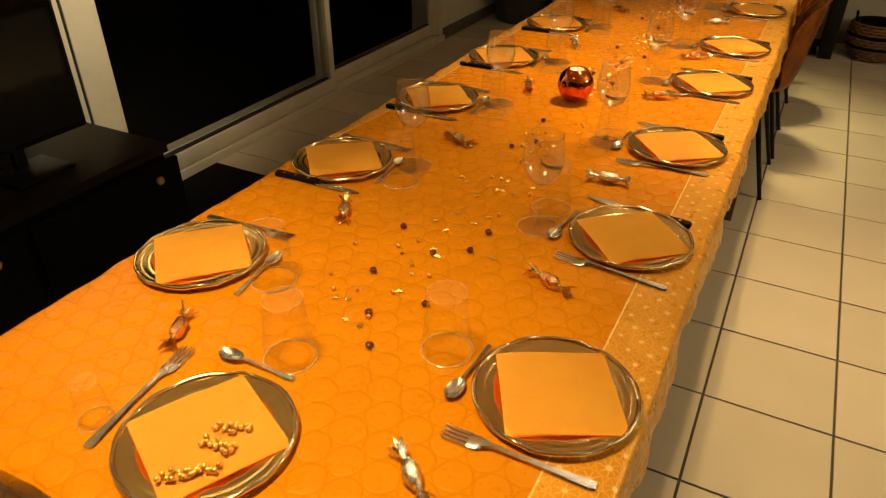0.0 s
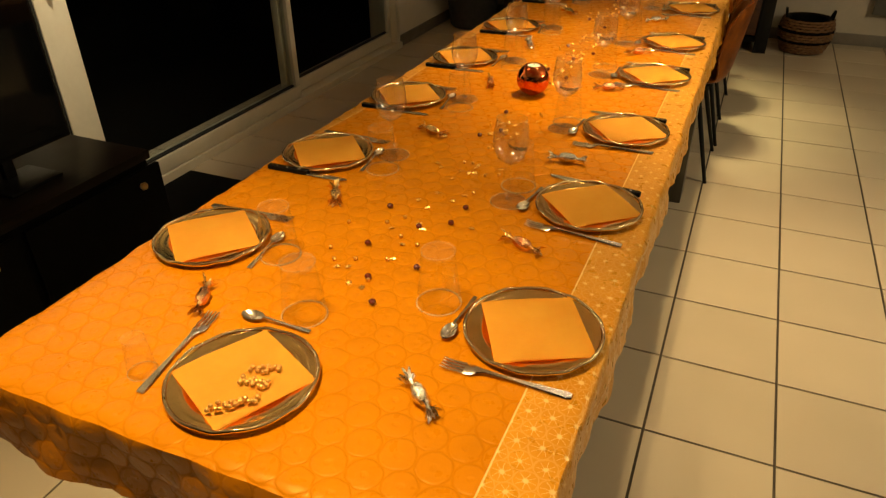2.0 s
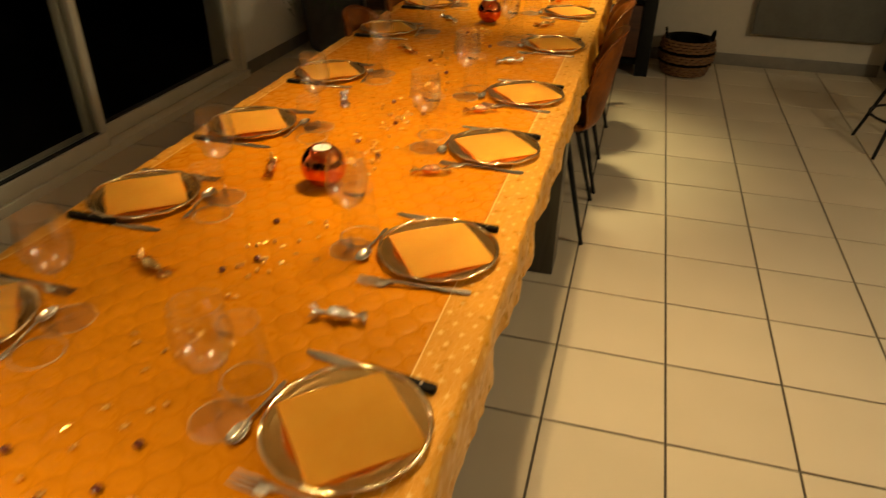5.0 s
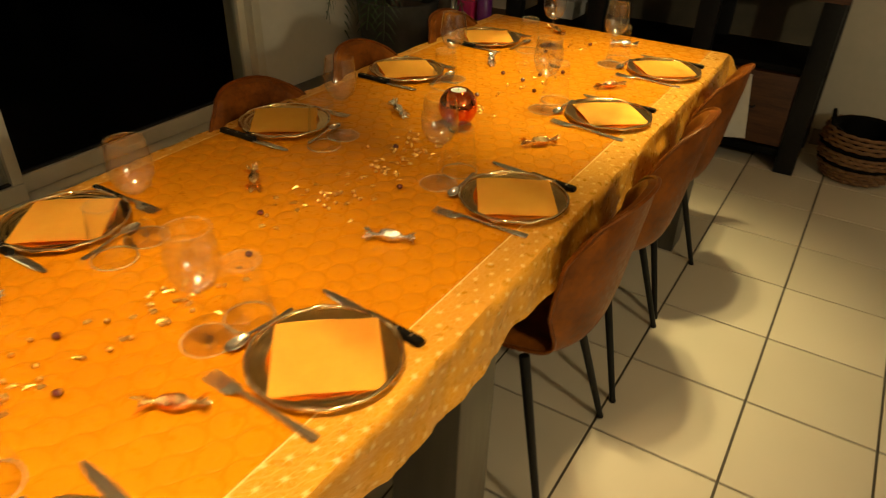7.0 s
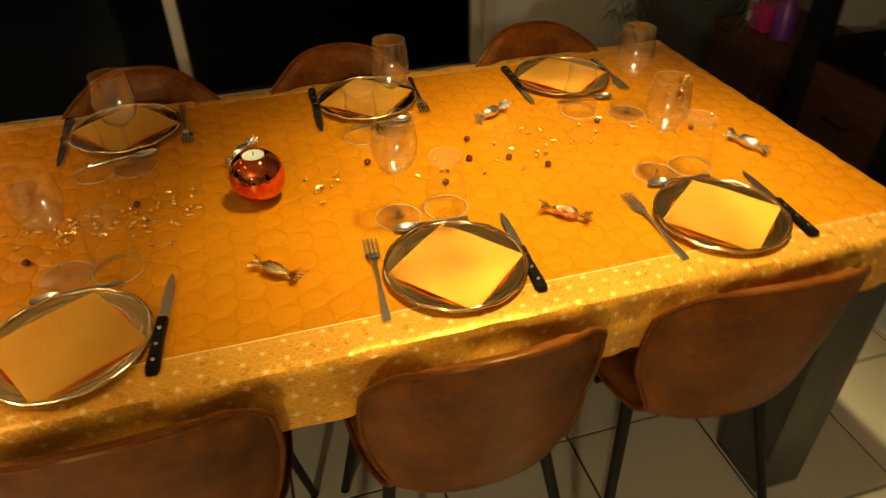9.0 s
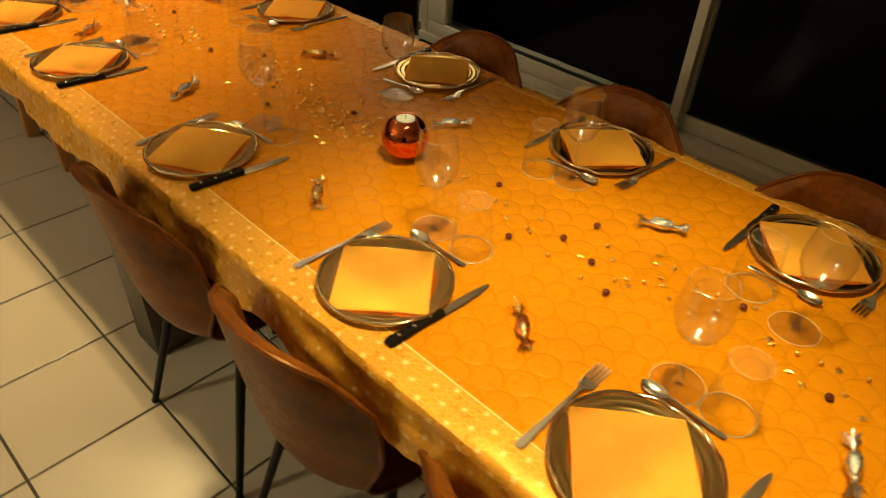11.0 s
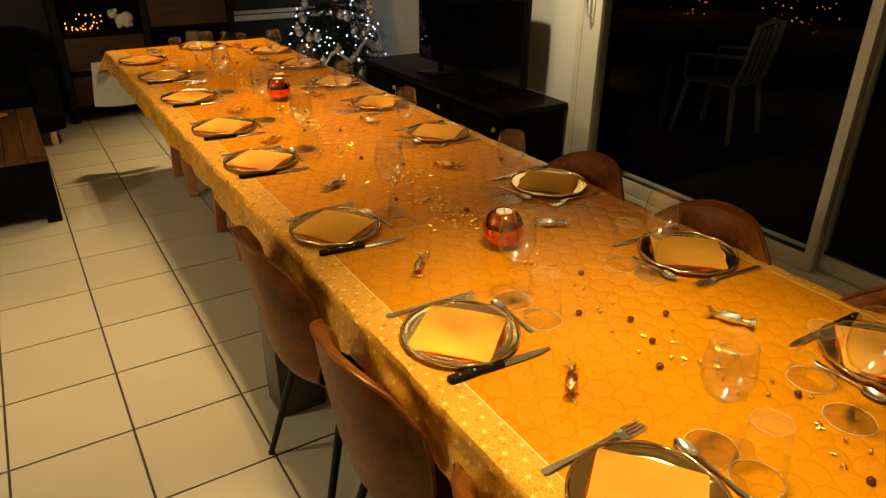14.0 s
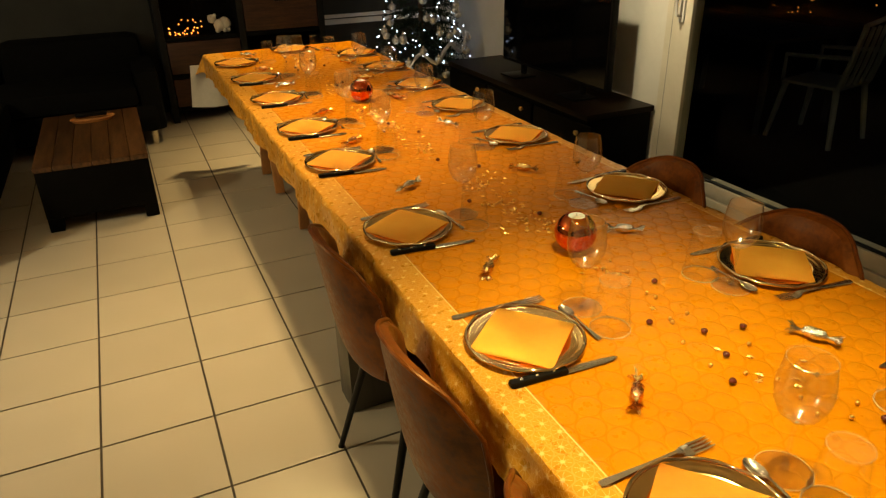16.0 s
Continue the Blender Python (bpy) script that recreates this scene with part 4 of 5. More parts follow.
# (centre x, centre y, spread x, spread y, how many)
DRIFTS = [(0.03, 1.02, 0.07, 0.10, 16), (0.03, 1.35, 0.06, 0.13, 24), (0.03, 1.80, 0.06, 0.10, 22), (0.02, 2.05, 0.07, 0.12, 34), (0.03, 2.35, 0.07, 0.12, 34),
          (0.02, 2.75, 0.07, 0.14, 40), (0.02, 3.00, 0.08, 0.10, 46), (0.02, 3.10, 0.07, 0.06, 16), (0.02, 3.38, 0.05, 0.05, 8)]
for cx, cy, wx, wy, n in DRIFTS:
    for i in range(n):
        x, y = cx + rnd.gauss(0, wx * 0.6), cy + rnd.gauss(0, wy * 0.6)
        if min(math.hypot(x, y - 1.621), math.hypot(x - 0.022, y - 3.25)) > 0.058 and abs(x) < 0.125:
            confetti(x, y)

# gold pearls strung in three short rows on the napkin at the table's head
for x0, y0, x1, y1, n in ((-0.014, 0.130, 0.032, 0.168, 20), (-0.012, 0.192, 0.030, 0.198, 16), (-0.011, 0.219, 0.024, 0.233, 14)):
    bm = bmesh.new()
    for i in range(n):
        u = (i // 2) / (n // 2 - 1)
        p = (x0 + (x1 - x0) * u + rnd.uniform(-0.004, 0.004), y0 + (y1 - y0) * u + 0.0075 * (i % 2) + rnd.uniform(-0.004, 0.004), TOP + 0.0225)
        bmesh.ops.create_icosphere(bm, subdivisions=2, radius=0.0038, matrix=Matrix.Translation(p))
    tagged(part("pearl_row", bm, STAR_GOLD), "row of gold pearls laid out on the napkin", "beads", "pearl rows", "stuff")


# ---- dining chairs ----
def dining_chair():
    """Stands at its own origin and looks along +y."""
    root = thing("dining_chair", "cognac leather bucket chair with thin black metal legs", "chair", "chairs round the table")
    spine = [(0.205, 0.452), (0.19, 0.462), (0.08, 0.452), (-0.05, 0.438), (-0.140, 0.436), (-0.192, 0.468), (-0.215, 0.550), (-0.230, 0.648), (-0.245, 0.748), (-0.255, 0.822)]
    half = [0.165, 0.188, 0.202, 0.196, 0.172, 0.158, 0.182, 0.196, 0.183, 0.128]

    def along(v):
        f = v * (len(spine) - 1)
        i = min(int(f), len(spine) - 2)
        k = f - i
        rows = [(*spine[j], half[j]) for j in (max(0, i - 1), i, i + 1, min(len(spine) - 1, i + 2))]
        return tuple(0.5 * (2 * b + (c - a) * k + (2 * a - 5 * b + 4 * c - d) * k * k + (3 * b - a - 3 * c + d) * k ** 3) for a, b, c, d in zip(*rows))

    def shell(u, v, push=0.0):
        y, z, w = along(v)
        s = u * 2 - 1
        c = abs(s) ** 2.4
        seatness = max(0.0, 1 - v / 0.55)
        backness = max(0.0, min(1.0, (v - 0.40) / 0.3))
        top = max(0.0, (v - 0.85) / 0.15)
        return (w * s * (1 - 0.04 * c), y + 0.075 * c * backness * (1 - 0.45 * top), z + 0.055 * c * (1 - backness) * (0.25 + seatness * 0.2 + v) - 0.032 * c * top)

    bm = bmesh.new()
    front = bm_grid(bm, shell, 26, 40)

    def outer(u, v):
        """The far side of the padded shell, meeting the near side at the edge."""
        e = 1e-3
        p, du, dv = (Vector(shell(*c)) for c in ((u, v), (min(1, u + e), v), (u, min(1, v + e))))
        if u + e > 1:
            du = p * 2 - Vector(shell(u - e, v))
        if v + e > 1:
            dv = p * 2 - Vector(shell(u, v - e))
        n = (du - p).cross(dv - p)
        n.normalize()
        inset = min(1.0, 9 * min(u, 1 - u, v, 1 - v))
        return p - n * 0.030 * math.sqrt(1 - (1 - inset) ** 2)

    bm_grid(bm, outer, 26, 40)
    bmesh.ops.remove_doubles(bm, verts=bm.verts[:], dist=0.0006)
    part("shell", bm, LEATHER, root)
    bm = bmesh.new()
    loop = [shell(0.0, i / 40) for i in range(41)] + [shell(i / 26, 1.0) for i in range(1, 26)] + [shell(1.0, 1 - i / 40) for i in range(41)]
    bm_tube(bm, [Vector(p) for p in loop], 0.0050, 8)
    part("piping", bm, PIPING, root, "rounded leather seam round the edge")
    bm = bmesh.new()
    bm_box(bm, (-0.17, -0.012, 0.400), (0.17, 0.012, 0.414), 0.003)
    bm_box(bm, (-0.012, -0.14, 0.4005), (0.012, 0.15, 0.4145), 0.003)
    bm_box(bm, (-0.09, -0.09, 0.4145), (0.09, 0.11, 0.430), 0.003)
    part("seat_frame", bm, BLACK_METAL, root)
    for sx, sy in ((-1, -1), (1, -1), (-1, 1), (1, 1)):
        bm = bmesh.new()
        foot = (sx * 0.205, -0.195 if sy < 0 else 0.19, 0.004)
        bm_rod(bm, (sx * 0.140, 0.12 if sy > 0 else -0.085, 0.424), foot, 0.0125, 0.0085)
        leg = part("leg", bm, BLACK_METAL, root)
        bm = bmesh.new()
        bm_rod(bm, (foot[0], foot[1], 0.0), (foot[0], foot[1], 0.006), 0.010)
        part("glide", bm, BLACK_PLASTIC, leg)
    return root


chair = dining_chair()
CHAIRS = [(0.340, 3.030, 90), (0.345, 3.515, 91), (0.338, 3.985, 88), (-0.262, 3.018, -91), (-0.262, 3.488, -88), (-0.255, 3.999, -90)]
chair.matrix_basis = pose(CHAIRS[0][0], CHAIRS[0][1], 0.001, 0, 0, CHAIRS[0][2])
for x, y, a in CHAIRS[1:]:
    copy_thing(chair, pose(x, y, 0.001, 0, 0, a))

# ---- window side: low cabinet, television, mat ----
cab = thing("tv_cabinet", "low black wooden television cabinet beside the window", "cabinet")
CX0, CX1, CY0, CY1, CZ = -1.86, -1.405, -0.45, 1.355, 0.445
box_part("body", (CX0, CY0, 0.05), (CX1, CY1, CZ - 0.036), BLACK_WOOD, cab)
box_part("top", (CX0 - 0.01, CY0 - 0.012, CZ - 0.035), (CX1 + 0.012, CY1 + 0.012, CZ), wood("dark_cabinet_top", (0.008, 0.005, 0.003), (0.018, 0.011, 0.006), 9, 0.4, (12, 1, 12), 0.08), cab, "dark wooden top", 0.005)
for k in range(3):
    y0 = CY0 + 0.03 + k * 0.615
    door = box_part("door", (CX1 + 0.0005, y0, 0.07), (CX1 + 0.018, y0 + 0.585, CZ - 0.06), BLACK_WOOD, cab)
    bm = bmesh.new()
    bm_lathe(bm, [(0.0, 0.020), (0.012, 0.019), (0.016, 0.012), (0.010, 0.002), (0.010, 0.0)], 16, Matrix.Translation((CX1 + 0.018, y0 + 0.48, 0.33)) @ Matrix.Rotation(radians(90), 4, "Y"))
    part("knob", bm, BRASS, door, "dull brass knob")
for y in (CY0 + 0.06, CY1 - 0.06):
    for x in (CX0 + 0.05, CX1 - 0.05):
        box_part("foot", (x - 0.025, y - 0.025, 0.001), (x + 0.025, y + 0.025, 0.052), BLACK_WOOD, cab)
tv = thing("television", "large black flat television, switched off", "television")
box_part("casing", (-1.655, 0.02, CZ + 0.075), (-1.608, 1.235, CZ + 0.775), BLACK_PLASTIC, tv, "", 0.008)
box_part("screen", (-1.6078, 0.034, CZ + 0.095), (-1.6050, 1.221, CZ + 0.761), TV_BLACK, tv, "glossy dark screen", 0)
for y in (0.28, 0.98):
    bm = bmesh.new()
    bm_box(bm, (-1.67, y - 0.10, CZ + 0.0012), (-1.50, y + 0.10, CZ + 0.013), 0.004)
    bm_box(bm, (-1.645, y - 0.02, CZ + 0.012), (-1.62, y + 0.02, CZ + 0.078), 0.003)
    part("stand", bm, BLACK_PLASTIC, tv)
mat_bm = bmesh.new()
bm_box(mat_bm, (-1.84, 1.42, 0.0005), (-1.42, 1.99, 0.012), 0.005)
tagged(part("doormat", mat_bm, MAT_BLACK), "black coir doormat in front of the sliding window", "doormat")

# ---- white chair and table on the terrace ----
gc = thing("garden_chair", "weathered white resin garden chair standing outside in the dark", "garden chair", at=pose(-3.85, 0.97, -0.138, 0, 0, 190))
bm = bmesh.new()
bm_box(bm, (-0.23, -0.22, 0.42), (0.23, 0.22, 0.445), 0.01)
part("seat", bm, GARDEN_WHITE, gc)
for i in range(5):
    bm = bmesh.new()
    x = -0.18 + 0.09 * i
    bm_tube(bm, [(x, -0.21, 0.44), (x, -0.25, 0.62), (x, -0.29, 0.86)], 0.014, 8)
    part("slat", bm, GARDEN_WHITE, gc)
bm = bmesh.new()
bm_tube(bm, [(-0.22, -0.21, 0.44), (-0.22, -0.26, 0.66), (-0.21, -0.295, 0.88), (0, -0.31, 0.91), (0.21, -0.295, 0.88), (0.22, -0.26, 0.66), (0.22, -0.21, 0.44)], 0.018, 8)
part("backrest_frame", bm, GARDEN_WHITE, gc)
for sx in (-1, 1):
    bm = bmesh.new()
    bm_tube(bm, [(sx * 0.24, 0.20, 0.44), (sx * 0.25, 0.20, 0.63), (sx * 0.25, -0.10, 0.65), (sx * 0.23, -0.26, 0.66)], 0.016, 8)
    part("armrest", bm, GARDEN_WHITE, gc)
    for y in (-0.2, 0.2):
        bm = bmesh.new()
        bm_rod(bm, (sx * 0.20, y * 0.95, 0.43), (sx * 0.25, y * 1.25, 0.0), 0.024, 0.018)
        part("leg", bm, GARDEN_WHITE, gc)

gt = thing("garden_table", "dark grey resin garden table standing outside in the dark", "garden table")
bm = bmesh.new()
bm_box(bm, (-4.35, -0.75, 0.560), (-3.42, 0.79, 0.592), 0.010)
part("tabletop", bm, GARDEN_DARK, gt)
for x in (-4.27, -3.50):
    for y in (-0.66, 0.72):
        bm = bmesh.new()
        bm_rod(bm, (x, y, 0.561), (x, y, -0.138), 0.032, 0.022)
        part("leg", bm, GARDEN_DARK, gt)

# ---- far end: sideboard, drawer box, pot, basket, radiator, cupboard ----
sb = thing("sideboard", "black steel framed sideboard with rough brown wood drawers", "sideboard")
SX0, SX1, SY0, SY1 = -0.86, 0.74, 5.25, 5.70
box_part("top", (SX0 - 0.01, SY0 - 0.015, 0.80), (SX1 + 0.01, SY1, 0.855), BROWN_WOOD, sb, "thick rough wooden top")
box_part("bottom_shelf", (SX0, SY0 + 0.01, 0.075), (SX1, SY1, 0.11), BLACK_WOOD, sb)
box_part("middle_shelf", (SX0, SY0 + 0.01, 0.475), (SX1, SY1, 0.505), BLACK_WOOD, sb)
# added panel: the shelves are open, its colour imitates the shaded wall behind
box_part("back_panel", (SX0, SY1 - 0.012, 0.11), (SX1, SY1 - 0.001, 0.80), mottled("dim_wall_stand_in", (0.060, 0.048, 0.028), (0.095, 0.076, 0.045), 8, 0.7), sb, "added panel coloured like the dim wall behind the open shelves")
posts = [SX0, -0.40, 0.14, SX1 - 0.09]
for x in posts:
    box_part("post", (x, SY0 - 0.006, 0.001), (x + 0.09, SY0 + 0.05, 0.799), BLACK_METAL, sb)
    box_part("post", (x, SY1 - 0.05, 0.001), (x + 0.09, SY1 - 0.013, 0.799), BLACK_METAL, sb)
for a, b in zip(posts, posts[1:]):
    front = box_part("drawer", (a + 0.094, SY0 + 0.004, 0.125), (b - 0.004, SY0 + 0.40, 0.465), BROWN_WOOD, sb, "rough brown wood drawer front")
    bm = bmesh.new()
    xm = (a + b) / 2 + 0.045
    bm_tube(bm, [(xm - 0.05, SY0 + 0.004, 0.30), (xm - 0.05, SY0 - 0.022, 0.30), (xm + 0.05, SY0 - 0.022, 0.30), (xm + 0.05, SY0 + 0.004, 0.30)], 0.005, 8)
    part("handle", bm, BLACK_METAL, front)


def carton(name, a, b, mat, label, cat):
    ob = tagged(box_part(name, a, b, mat, bevel=0.006), label, cat)
    box_part("lid", (a[0] - 0.004, a[1] - 0.004, b[2] - 0.03), (b[0] + 0.004, b[1] + 0.004, b[2] + 0.004), mat, ob)
    return ob


carton("storage_box", (-0.64, 5.42, 0.507), (-0.54, 5.60, 0.60), WHITE_PLASTIC, "small white storage box on the open sideboard shelf", "box")

crate = thing("drawer_box", "rough brown wooden drawer box beside the sideboard", "drawer box")
box_part("body", (-1.30, 5.20, 0.06), (-0.93, 5.62, 0.455), BROWN_WOOD, crate)
box_part("front", (-1.285, 5.186, 0.09), (-0.945, 5.1995, 0.43), BROWN_WOOD, crate)
for x in (-1.27, -0.96):
    for y in (5.24, 5.58):
        box_part("foot", (x - 0.02, y - 0.02, 0.001), (x + 0.02, y + 0.02, 0.0595), BLACK_METAL, crate)


def bottle(x, y, z, r, h, mat, label):
    bm = bmesh.new()
    bm_lathe(bm, [(0.0, 0.0), (r, 0.0), (r * 1.02, h * 0.1), (r, h * 0.62), (r * 0.45, h * 0.78), (r * 0.40, h * 0.86)], 20)
    ob = part("bottle", bm, mat)
    ob.matrix_basis = pose(x, y, z + 0.0008)
    bm = bmesh.new()
    bm_lathe(bm, [(r * 0.46, h * 0.84), (r * 0.48, h * 0.99), (0.0, h)], 16)
    part("cap", bm, WHITE_PLASTIC, ob)
    return tagged(ob, label, "bottle")


bottle(-1.22, 5.33, 0.455, 0.032, 0.16, WHITE_PLASTIC, "white plastic bottle on the drawer box")
bottle(-1.02, 5.30, 0.455, 0.042, 0.19, PURPLE, "purple plastic bottle on the drawer box")
carton("small_box", (-1.17, 5.26, 0.4555), (-1.08, 5.36, 0.55), PINK, "pink box on the drawer box", "box")

pot = thing("plant_pot", "tall dark fibre cement pot with a drooping palm", "plant pot", at=pose(-1.60, 5.28, 0))
bm = bmesh.new()
bm_lathe(bm, [(0.0, 0.001), (0.17, 0.001), (0.19, 0.02), (0.245, 0.48), (0.25, 0.505), (0.225, 0.505), (0.215, 0.44), (0.0, 0.44)], 40)
part("pot", bm, POT, pot)
bm = bmesh.new()
bm_lathe(bm, [(0.0, 0.452), (0.12, 0.450), (0.213, 0.445)], 28)
part("soil", bm, BARK, pot)
palm = thing("palm", "green palm with long drooping feathered leaves", "plant", at=pose(-1.60, 5.28, 0.452))
bm = bmesh.new()
for k in range(5):
    a = k * 1.26
    bm_rod(bm, (0.03 * math.cos(a), 0.03 * math.sin(a), -0.005), (0.05 * math.cos(a), 0.05 * math.sin(a), 0.35), 0.012, 0.008)
part("trunk", bm, BARK, palm)
pr = random.Random(3)
for k in range(13):
    a = k * 2.4 + pr.uniform(-0.2, 0.2)
    length, rise, droop = pr.uniform(0.50, 0.72), pr.uniform(0.45, 0.8), pr.uniform(0.65, 1.15)
    bm = bmesh.new()
    pts = []
    for i in range(15):
        u = i / 14
        r = 0.05 + length * (u ** 0.9) * 0.72
        pts.append(Vector((max(-0.30, r * math.cos(a)), min(0.42, r * math.sin(a)), 0.33 + rise * u * 1.1 - droop * u * u)))
    bm_tube(bm, pts, 0.003, 5)
    for i in range(3, 15):
        d = (pts[i] - pts[i - 1]).normalized()
        side = d.cross(Vector((0, 0, 1))).normalized()
        for s in (-1, 1):
            for h in (0.0, 0.5):
                p = pts[i - 1].lerp(pts[i], h)
                L = 0.20 * (1 - abs(i / 14 - 0.45)) * pr.uniform(0.8, 1.1)
                tip = p + (side * s * 0.8 + d * 0.6).normalized() * L + Vector((0, 0, -0.35 * L))
                tip.x, tip.y = max(-0.335, tip.x), min(0.455, tip.y)
                w = d * 0.007
                mid = p.lerp(tip, 0.45) + Vector((0, 0, 0.012))
                vs = [bm.verts.new(c) for c in (p, mid + w, tip, mid - w)]
                bm.faces.new(vs)
    part("leaf", bm, LEAF, palm, smooth=False)

basket = thing("wicker_basket", "round brown woven basket with two dark handles on the floor", "basket", at=pose(0.985, 5.43, 0))


def basket_r(z):
    return 0.135 + 0.045 * math.sin(min(1.0, z / 0.25) * 2.5)


bm = bmesh.new()
bm_lathe(bm, [(0.0, 0.002), (0.125, 0.002)] + [(basket_r(0.02 + 0.23 * i / 10) - 0.006, 0.02 + 0.23 * i / 10) for i in range(11)] + [(0.13, 0.24), (0.118, 0.03), (0.0, 0.03)], 36)
part("lining", bm, BLACK_WOOD, basket)
for k in range(13):
    z = 0.018 + 0.0185 * k
    bm = bmesh.new()
    n = 72
    bm_tube(bm, [((basket_r(z) + 0.006 * math.cos(18 * 2 * math.pi * i / n + k * math.pi)) * math.cos(2 * math.pi * i / n),
                  (basket_r(z) + 0.006 * math.cos(18 * 2 * math.pi * i / n + k * math.pi)) * math.sin(2 * math.pi * i / n), z) for i in range(n)], 0.0085, 6, True)
    part("strand", bm, BLACK_WOOD if k in (4, 8) else WICKER, basket)
for s in (-1, 1):
    bm = bmesh.new()
    bm_tube(bm, [(s * 0.148 + s * 0.012 * math.sin(a), 0.055 * math.cos(a), 0.235 + 0.065 * math.sin(a)) for a in [math.pi * i / 10 for i in range(11)]], 0.009, 8)
    part("handle", bm, BLACK_WOOD, basket, "dark rope handle")

rad = thing("radiator", "flat grey panel radiator hung on the cream wall", "radiator")
box_part("panel", (1.41, NY - 0.085, 0.245), (2.24, NY - 0.035, 0.90), RADIATOR, rad, "", 0.012)
for x in (1.58, 2.07):
    box_part("bracket", (x - 0.02, NY - 0.036, 0.32), (x + 0.02, NY - 0.001, 0.82), BLACK_METAL, rad)
cup = thing("tall_cupboard", "tall dark wooden cupboard against the wall", "cupboard")
box_part("body", (2.32, 5.18, 0.06), (3.10, NY - 0.005, 2.10), BLACK_WOOD, cup)
for k in range(2):
    d = box_part("door", (2.33 + 0.385 * k, 5.160, 0.08), (2.70 + 0.385 * k, 5.1795, 2.08), BLACK_WOOD, cup)
    box_part("handle", (2.67 + 0.06 * k, 5.138, 1.0), (2.685 + 0.06 * k, 5.1598, 1.15), BLACK_METAL, d)
box_part("plinth", (2.35, 5.21, 0.001), (3.07, 5.70, 0.0595), BLACK_WOOD, cup)

stool = thing("metal_stool", "black metal legged stool with a brown leather seat", "stool", at=pose(2.08, 4.33, 0.001, 0, 0, 20))
bm = bmesh.new()
bm_lathe(bm, [(0.0, 0.46), (0.15, 0.46), (0.175, 0.475), (0.175, 0.50), (0.15, 0.52), (0.0, 0.525)], 32)
part("seat", bm, LEATHER, stool)
for k in range(4):
    a = k * math.pi / 2 + 0.5
    bm = bmesh.new()
    bm_rod(bm, (0.10 * math.cos(a), 0.10 * math.sin(a), 0.462), (0.25 * math.cos(a), 0.25 * math.sin(a), 0.0), 0.011, 0.009)
    part("leg", bm, BLACK_METAL, stool)
bm = bmesh.new()
bm_tube(bm, [(0.19 * math.cos(2 * math.pi * i / 24), 0.19 * math.sin(2 * math.pi * i / 24), 0.185) for i in range(24)], 0.007, 6, True)
part("footrest", bm, BLACK_METAL, stool)

# ---- sitting corner: coffee table, sofa, display cabinet, tree ----
ct = thing("coffee_table", "low coffee table with worn brown plank top and black frame", "coffee table")
QX0, QX1, QY0, QY1, QZ = 0.885, 1.44, -0.50, 0.60, 0.36
for k in range(6):
    w = (QX1 - QX0) / 6
    box_part("plank", (QX0 + w * k + 0.0015, QY0, QZ - 0.028), (QX0 + w * (k + 1) - 0.0015, QY1, QZ - 0.001 * (k % 2)), COFFEE_WOOD, ct, "", 0.003)
box_part("frame", (QX0 + 0.004, QY0 + 0.004, 0.075), (QX1 - 0.004, QY1 - 0.004, QZ - 0.029), BLACK_WOOD, ct)
for x in (QX0 + 0.005, QX1 - 0.075):
    for y in (QY0 + 0.005, QY1 - 0.075):
        box_part("leg", (x, y, 0.001), (x + 0.07, y + 0.07, 0.0745), BLACK_WOOD, ct)
tray = thing("tray", "small oval wooden tray on the coffee table", "tray", at=pose(1.15, -0.28, QZ + 0.0008, 0, 0, 10))
bm = bmesh.new()
bm_lathe(bm, [(0.0, 0.0), (0.10, 0.0), (0.115, 0.018), (0.109, 0.018), (0.096, 0.006), (0.0, 0.006)], 32, Matrix.Diagonal((1.15, 0.7, 1, 1)))
part("dish", bm, PINE, tray)
tagged(box_part("remote_control", (1.065, -0.335, QZ + 0.0205), (1.245, -0.29, QZ + 0.042), BLACK_PLASTIC, bevel=0.006), "black remote control lying on the tray", "remote control")

sofa = thing("sofa", "black fabric corner sofa behind the coffee table", "sofa")


def cushion(name, a, b, mat=SOFA, label="", parent=sofa):
    bm = bmesh.new()
    bm_box(bm, a, b, min(abs(q - p) for p, q in zip(a, b)) * 0.28)
    return part(name, bm, mat, parent, label)


cushion("base", (0.74, -1.62, 0.10), (2.75, -0.78, 0.30))
cushion("base", (1.66, -0.775, 0.10), (2.75, 0.98, 0.30))
cushion("seat_cushion", (0.86, -1.38, 0.302), (1.75, -0.76, 0.44))
cushion("seat_cushion", (1.64, -0.74, 0.302), (2.42, 0.12, 0.44))
cushion("seat_cushion", (1.64, 0.14, 0.302), (2.42, 0.96, 0.44))
cushion("backrest", (0.76, -1.68, 0.302), (1.72, -1.39, 0.70))
cushion("backrest", (1.74, -1.68, 0.302), (2.75, -1.39, 0.72))
cushion("backrest", (2.45, -1.38, 0.302), (2.75, 0.97, 0.72))
cushion("armrest", (0.70, -1.66, 0.102), (0.86, -0.80, 0.53))
for x, y in ((1.70, 0.93), (2.68, 0.93), (0.80, -0.84), (1.75, -0.84), (2.68, -1.55), (0.80, -1.55)):
    bm = bmesh.new()
    bm_rod(bm, (x, y, 0.001), (x, y, 0.101), 0.022, 0.026)
    part("foot", bm, STEEL, sofa, "bright metal foot")
tagged(cushion("throw_pillow", (1.70, 0.20, 0.442), (2.05, 0.58, 0.56), CUSHION, "", None), "dark red cushion lying on the sofa", "cushion")

